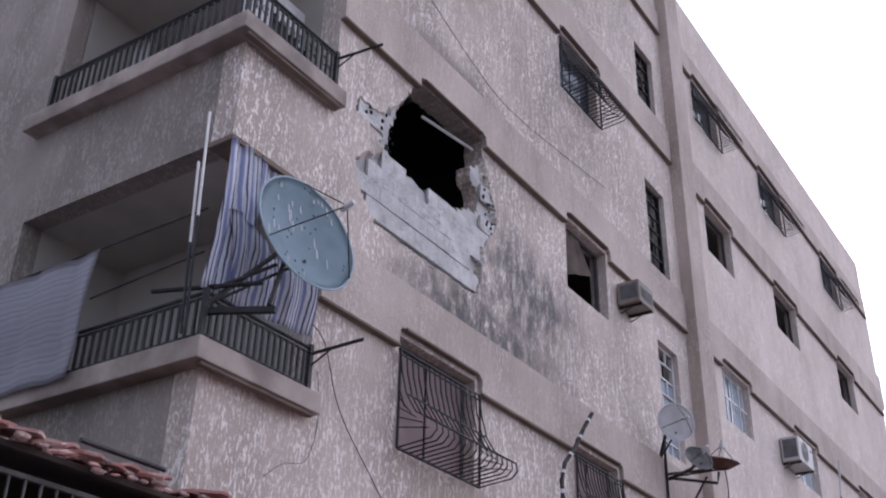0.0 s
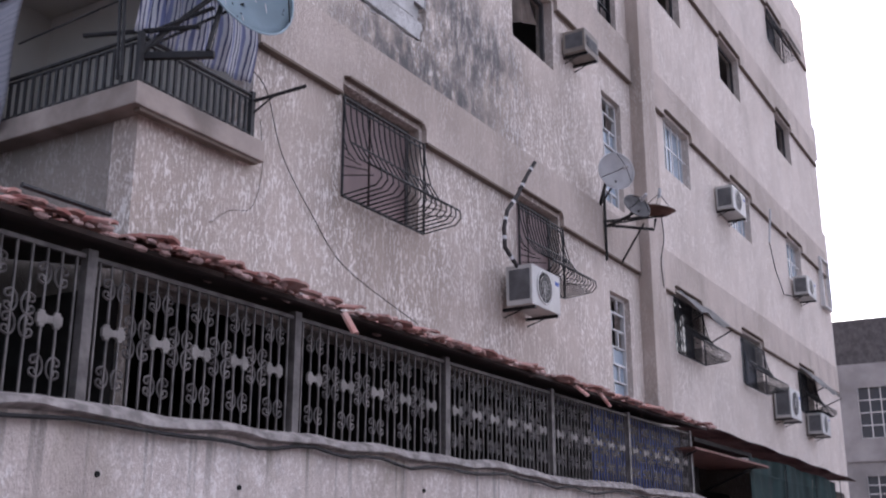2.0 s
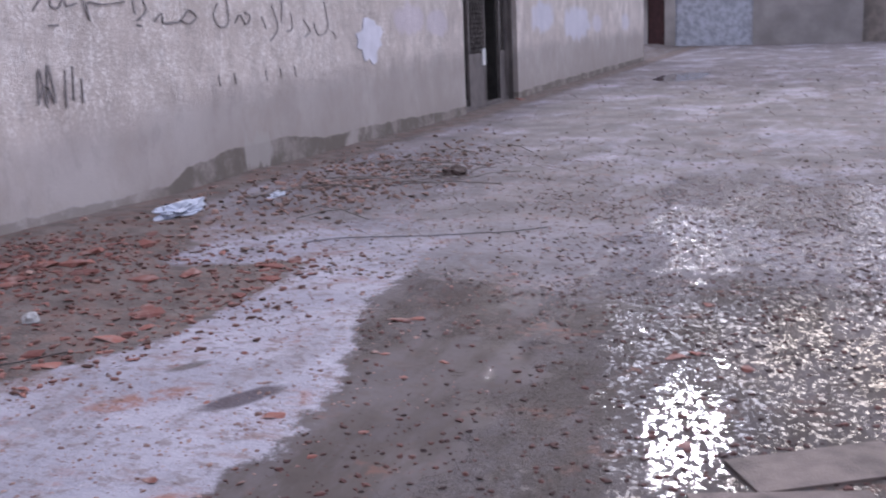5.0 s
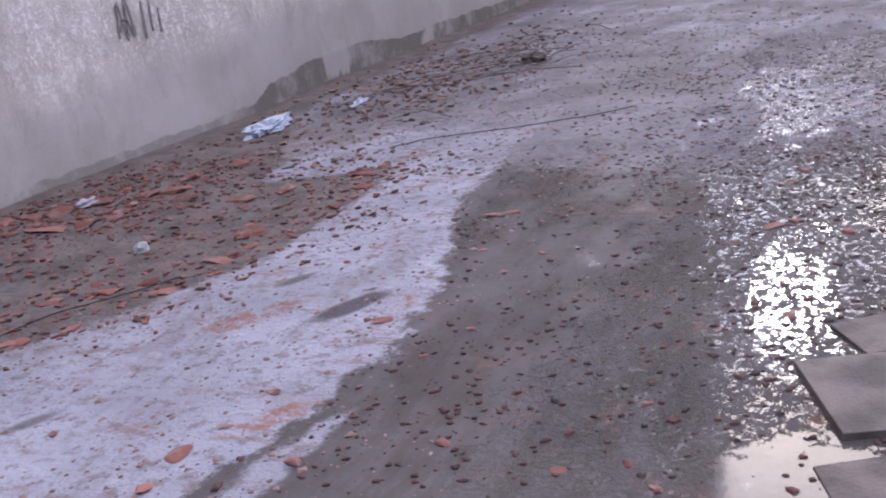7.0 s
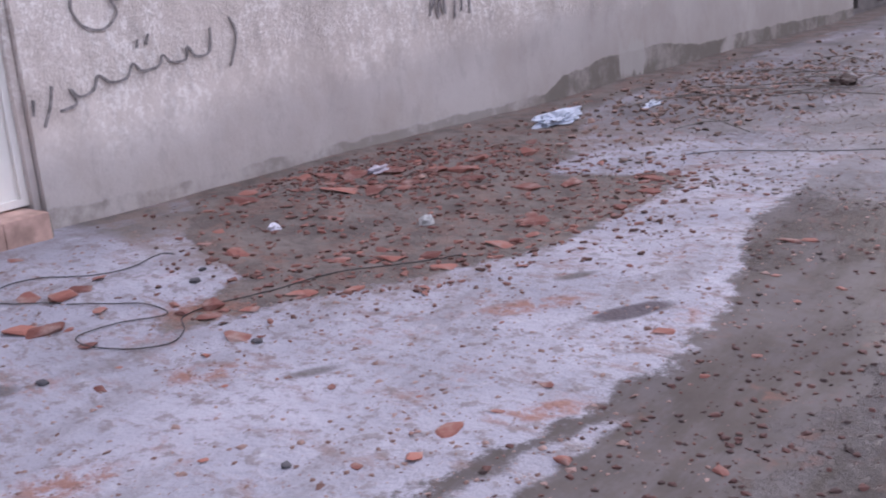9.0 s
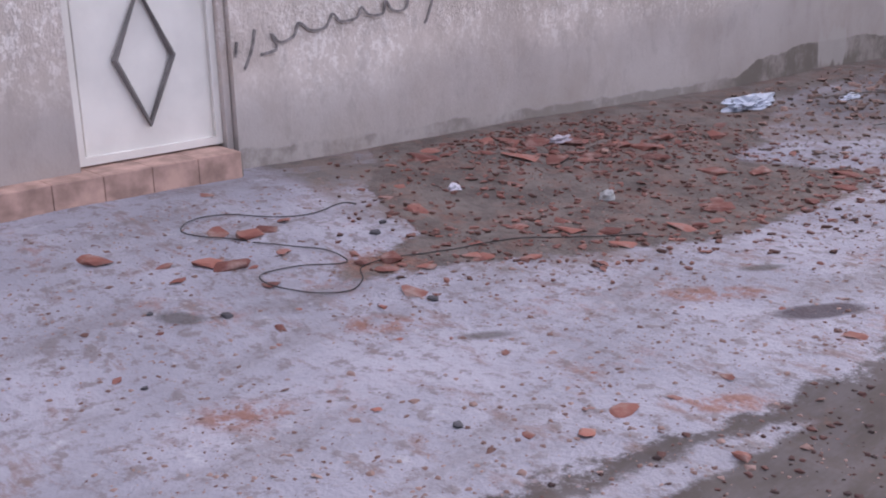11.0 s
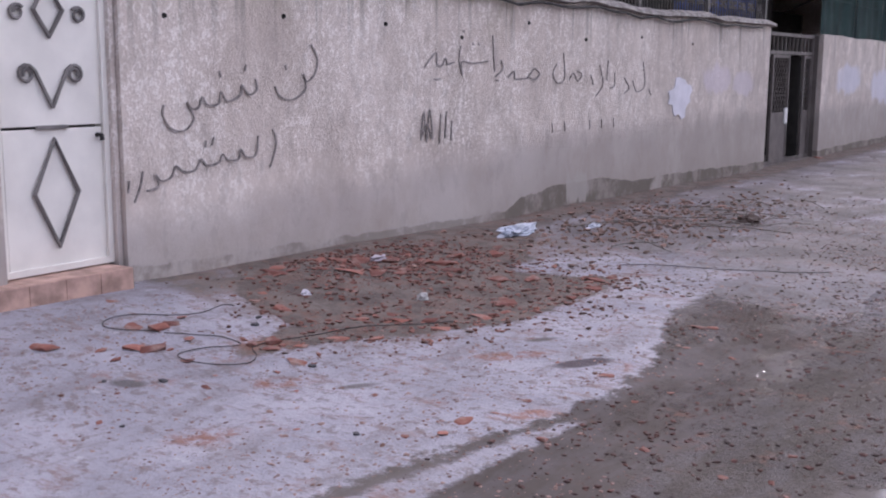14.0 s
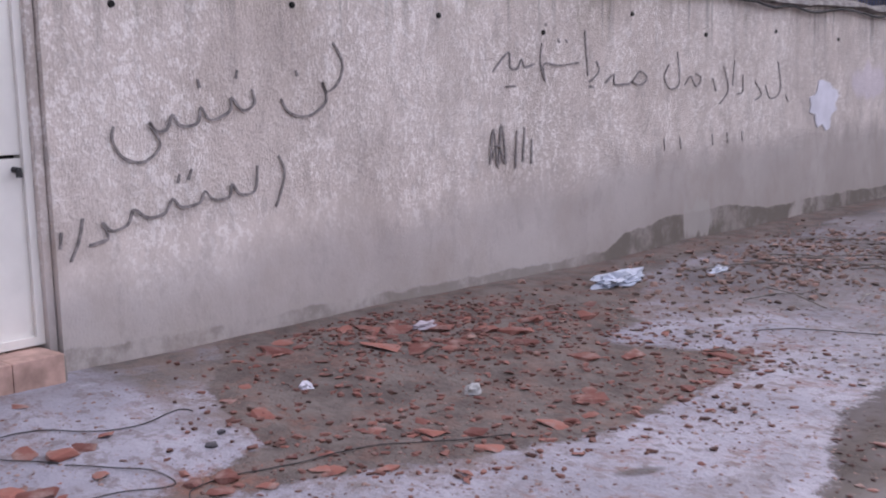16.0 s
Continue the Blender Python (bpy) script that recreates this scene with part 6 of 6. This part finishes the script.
NEAR_SHARDS = ((-3.82, 1.57, 0.17), (-3.64, 1.76, 0.08), (-3.51, 1.74, 0.08), (-3.81, 2.08, 0.14), (-3.71, 2.16, 0.16), (-3.73, 2.26, 0.11), (-3.52, 2.20, 0.10), (-3.59, 1.91, 0.15), (-3.52, 1.97, 0.17), (-3.32, 2.0, 0.11), (-3.0, 1.82, 0.06), (-2.99, 1.24, 0.05), (-2.95, 2.35, 0.13), (-2.37, 2.23, 0.05), (-1.86, 2.16, 0.12), (-1.83, 1.98, 0.08), (-1.93, 1.86, 0.05), (-1.49, 2.17, 0.075), (-1.78, 2.56, 0.07), (-1.81, 2.33, 0.06), (-1.68, 3.11, 0.09), (-3.08, 2.79, 0.11), (-2.93, 2.96, 0.10), (-3.78, 2.38, 0.09), (-4.24, 2.31, 0.09), (-2.92, 2.19, 0.05))
PILE_SHARDS = ((-4.22, 3.55, 0.18), (-4.30, 3.66, 0.15), (-4.20, 3.68, 0.12), (-3.95, 4.0, 0.24), (-3.84, 4.12, 0.23), (-4.08, 4.25, 0.20), (-3.98, 4.45, 0.21), (-3.80, 4.35, 0.19), (-3.72, 4.72, 0.22), (-3.78, 4.95, 0.18), (-3.55, 4.60, 0.17), (-3.62, 5.25, 0.18), (-3.2, 4.62, 0.19), (-3.05, 4.80, 0.18), (-2.72, 5.10, 0.17), (-2.68, 5.25, 0.14), (-2.85, 4.1, 0.20), (-2.80, 3.75, 0.17), (-2.95, 3.45, 0.15), (-3.24, 2.50, 0.15), (-3.18, 2.42, 0.13), (-3.29, 2.40, 0.11), (-3.12, 2.56, 0.10), (-4.45, 16.6, 0.2))
WET_SHARDS = ((-0.78, 2.23, 0.06), (-0.62, 2.28, 0.045), (-1.13, 2.34, 0.06), (-0.10, 2.32, 0.06), (-0.64, 2.60, 0.05), (-1.69, 4.30, 0.10), (-1.62, 4.36, 0.08), (-0.42, 4.88, 0.09), (-0.47, 4.09, 0.11), (-0.40, 4.14, 0.08), (-0.20, 3.99, 0.09), (-1.34, 3.09, 0.05), (-1.41, 2.86, 0.045), (-0.53, 2.18, 0.05), (-0.33, 3.22, 0.07))
for group_, text in ((NEAR_SHARDS, "broken red clay tile on the pale dusty street"), (PILE_SHARDS, "larger broken red clay tile in the soaked scatter"), (WET_SHARDS, "dark wet clay lump on the flooded side")):
    for x, y, size in group_:
        lay(rng.choice(CHUNKS), "brick_shard", x, y, size, text, "brick shard", "brick shards on the street")
for x, y, size in ((-3.18, 1.73, 0.09), (-3.33, 1.53, 0.05), (-2.86, 2.37, 0.09), (-2.90, 1.28, 0.05), (-2.10, 1.77, 0.07), (-3.48, 2.62, 0.10), (-3.55, 2.72, 0.08)):
    lay(DARK_CHUNK, "dark_stone", x, y, 0.65 * size, "dark grey stone chip on the pale street", "stone", "stone chips on the street")
while count < 228:
    x, y = rng.uniform(-3.9, -1.3), rng.uniform(1.2, 9.0)
    lay(rng.choice(CHUNKS), "brick_shard", x, y, rng.choice((0.02, 0.028, 0.036, 0.05)), "small red clay crumb on pale ground", "brick shard", "brick shards on the street")
    count += 1


def stuff(name, base, mat, places, label, category):
    """Many small chunks in one mesh."""
    shapes = []
    for b in base:
        b.verts.ensure_lookup_table()
        shapes.append((np.array([v.co[:] for v in b.verts]), [[v.index for v in f.verts] for f in b.faces]))
    verts, faces = [], []
    for x, y, s in places:
        vs_, fs_ = shapes[rng.randrange(len(shapes))]
        a = rng.uniform(0, 6.28)
        c, d = math.cos(a) * s, math.sin(a) * s
        o = len(verts)
        z = ground_z(x, y) - 0.03 * s
        verts += [(x + c * p[0] - d * p[1], y + d * p[0] + c * p[1], z + s * p[2]) for p in vs_]
        faces += [[o + i for i in f] for f in fs_]
    me = bpy.data.meshes.new(name)
    me.from_pydata(verts, [], faces)
    me.materials.append(mat)
    return tagged(new(name, me), label, category, kind="stuff")


def hulls(seeds, flat, k=7):
    out = []
    for seed in seeds:
        b = shard(seed, flat, k)
        b.verts.index_update()
        out.append(b)
    return out


def isl(name, a, b):
    n = Nodes(name, 0.9)
    n.color(n.mix(n.island(), a, b))
    return n.bump(n.noise(60, 3), 0.4, 0.004).mat


crumbs = []
while len(crumbs) < 2500:
    x, y = spot_pile()
    x, y = x + rng.gauss(0, 0.25), y + rng.gauss(0, 0.3)
    if ok(x, y):
        crumbs.append((x, y, 0.01 + 0.05 * rng.random() ** 2.0))
stuff("brick_crumbs", hulls(range(20, 24), 0.22), isl("brick_crumb", (0.085, 0.045, 0.037), (0.28, 0.13, 0.105)), crumbs, "scattered crumbs of broken red clay", "rubble")
crumbs = []
while len(crumbs) < 9500:
    x, y = rng.uniform(-4.2, -1.0), 0.9 + 9 * rng.random() ** 1.3
    if ok(x, y) and noise.noise((x * 1.3, y * 1.3, 2.0)) > rng.uniform(-0.45, 0.4):
        crumbs.append((x, y, rng.choice((0.005, 0.006, 0.007, 0.008, 0.010, 0.012, 0.016, 0.024))))
for cx, cy, r in ((-2.56, 1.40, 0.10), (-2.82, 2.10, 0.09), (-2.22, 3.11, 0.12), (-3.25, 2.44, 0.10), (-1.70, 3.05, 0.08), (-3.6, 2.1, 0.2), (-2.0, 2.75, 0.1)):
    crumbs += [(rng.gauss(cx, r), rng.gauss(cy, r), rng.uniform(0.004, 0.018)) for k in range(70)]
crumbs += [(rng.uniform(-3.9, -1.4), rng.uniform(1.2, 6.5), rng.uniform(0.02, 0.045)) for k in range(170)]
stuff("street_grit", hulls(range(24, 28), 0.16), isl("street_grit", (0.13, 0.07, 0.058), (0.33, 0.22, 0.19)), crumbs, "fine reddish grit over the pale street", "rubble")
crumbs = []
while len(crumbs) < 6500:
    x, y = rng.uniform(-1.9, 1.0), 1.5 + 7 * rng.random() ** 1.3
    if x > along(WET_EDGE, y) and noise.noise((x * 0.9, y * 0.9, 6.0)) > rng.uniform(-0.7, 0.35) - 0.12 * (x + 1.0):
        crumbs.append((x, y, 0.007 + 0.034 * rng.random() ** 2.2))
stuff("mud_clods", hulls(range(30, 36), 0.18, 7), isl("mud_clod", (0.032, 0.020, 0.019), (0.115, 0.050, 0.042)), crumbs, "dark wet clods of mud on the flooded side", "clods")
# the second heap by the wall: brick, grit and twigs
crumbs = []
while len(crumbs) < 1500:
    t = rng.gauss(0, 1)
    y = 8.0 + 1.3 * t
    x = -3.55 + rng.gauss(0, 0.42) + 0.05 * t
    if ok(x, y):
        crumbs.append((x, y, 0.015 + 0.075 * rng.random() ** 2.5))
stuff("heap_rubble", hulls(range(36, 41), 0.28), isl("heap_rubble", (0.12, 0.088, 0.075), (0.36, 0.23, 0.19)), crumbs, "heap of grey and red rubble at the wall's foot", "rubble")
crumbs = [(rng.uniform(-3.9, 2.0), rng.uniform(8.0, 26.0), 0.02 + 0.06 * rng.random() ** 3) for k in range(1300)]
crumbs += [(rng.uniform(-3.3, 0.6), 5.0 + 6 * rng.random() ** 1.4, 0.010 + 0.04 * rng.random() ** 2.4) for k in range(3800)]
stuff("far_rubble", hulls(range(42, 46), 0.22), isl("far_rubble", (0.12, 0.09, 0.08), (0.33, 0.27, 0.25)), crumbs, "sparse rubble and clods further down the street", "rubble")
for k in range(34):
    y = rng.gauss(8.2, 0.9)
    x, a = rng.gauss(-3.1, 0.35), rng.uniform(0, 6.28)
    l = rng.uniform(0.15, 0.4)
    z = ground_z(x, y) + 0.02
    ob = obj("twig", tube([(-l * math.cos(a), -l * math.sin(a), 0), (0, 0.01, 0.02), (l * math.cos(a), l * math.sin(a), 0.005)], 0.005, 5), M["grit"])
    ob.location = (x, y, z)
    tagged(ob, "dry twig lying on the rubble heap", "twig", "twigs on the heap")


def lump(name, x, y, r, flat, mat, label, category, seed, detail=3, rough=0.35):
    bm = bmesh.new()
    bmesh.ops.create_icosphere(bm, subdivisions=detail, radius=1)
    for v in bm.verts:
        n = 1 + rough * noise.noise(v.co * 1.8 + Vector((seed, 0, 0))) + 0.5 * rough * noise.noise(v.co * 4.7 + Vector((0, seed, 0)))
        v.co = Vector((v.co.x * r[0] * n, v.co.y * r[1] * n, max(-0.15, v.co.z) * flat * n))
    ob = obj(name, bm, mat)
    ob.location = (x, y, ground_z(x, y) + 0.01)
    return tagged(ob, label, category)


M["plastic"] = simple("pale_plastic", (0.50, 0.53, 0.61), 0.35, vary=0.12, scale=9, bump=0.3)
lump("plastic_bag", -4.0, 6.2, (0.10, 0.24), 0.055, M["plastic"], "crumpled white plastic bag against the wall", "plastic bag", 3, 4, 0.7)
lump("plastic_scrap", -3.75, 7.1, (0.04, 0.12), 0.02, M["plastic"], "small scrap of white plastic", "plastic scrap", 5, 3, 0.8)
lump("pale_stone", -3.25, 3.82, (0.036, 0.04), 0.035, M["raw"], "small pale rounded stone in the wet mud", "stone", 6, 3, 0.3)
lump("paper_scrap", -3.73, 3.30, (0.026, 0.03), 0.025, M["paper"], "crumpled white paper scrap on wet ground", "paper scrap", 9, 3, 0.6)
lump("plastic_scrap", -4.03, 4.38, (0.05, 0.07), 0.025, M["paper_pink"], "crumpled pale wrapper among the bricks", "wrapper", 12, 3, 0.7)
lump("dark_rag", -2.85, 8.5, (0.10, 0.15), 0.06, M["clod"], "dark sodden rag on the rubble heap", "rag", 15, 3, 0.6)


def ground_wire(pts, label):
    b = Vector((pts[0][0], pts[0][1], 0))
    fine = []
    for i in range(len(pts) - 1):
        p0, p1, p2, p3 = (Vector((*pts[max(0, min(len(pts) - 1, i + k))], 0)) for k in (-1, 0, 1, 2))
        for k in range(6):
            t = k / 6
            q = 0.5 * ((2 * p1) + (p2 - p0) * t + (2 * p0 - 5 * p1 + 4 * p2 - p3) * t * t + (3 * p1 - p0 - 3 * p2 + p3) * t ** 3)
            q.z = ground_z(q.x, q.y) + 0.008
            fine.append(q - b)
    ob = obj("wire", tube(fine, 0.0025, 5), M["bundle"])
    ob.location = b
    return tagged(ob, label, "wire", "wires on the street")


ground_wire([(-3.66, 2.13), (-3.86, 1.98), (-3.96, 2.03), (-3.99, 2.13), (-3.95, 2.25), (-3.81, 2.36), (-3.78, 2.54), (-3.83, 2.73), (-3.77, 2.76)], "dark wire lying in a bend on the street")
ground_wire([(-3.64, 2.14), (-3.52, 2.26), (-3.43, 2.35), (-3.31, 2.34), (-3.37, 2.17), (-3.39, 2.01), (-3.29, 1.99), (-3.15, 2.08), (-3.09, 2.18), (-3.14, 2.28), (-3.24, 2.36), (-3.24, 2.53), (-3.17, 2.76), (-3.12, 3.0), (-2.99, 3.24), (-2.78, 3.55)], "looped dark wire lying on the street")
ground_wire([(-2.74, 5.51), (-2.83, 5.71), (-2.71, 5.85), (-2.51, 5.92), (-1.89, 6.14), (-1.5, 6.5)], "dark cable trailing across the street")

# flat concrete paving pieces half under water
for x, y, w, l, a in ((0.02, 2.73, 0.50, 0.43, 20), (0.06, 2.27, 0.46, 0.26, 20), (0.06, 3.14, 0.5, 0.22, 30)):
    bm = box((-w / 2, -l / 2, -0.03), (w / 2, l / 2, 0.008), 0.003)
    ob = obj("paving_slab", bm, simple("muddy_slab", (0.13, 0.102, 0.09), 0.8, vary=0.4, scale=7, bump=0.8))
    ob.matrix_basis = pose(x, y, ground_z(x, y) + 0.004, rng.uniform(-2, 2), rng.uniform(-2, 2), a)
    tagged(ob, "muddy broken concrete slab lying in the puddle", "paving slab", "slabs in the puddle")
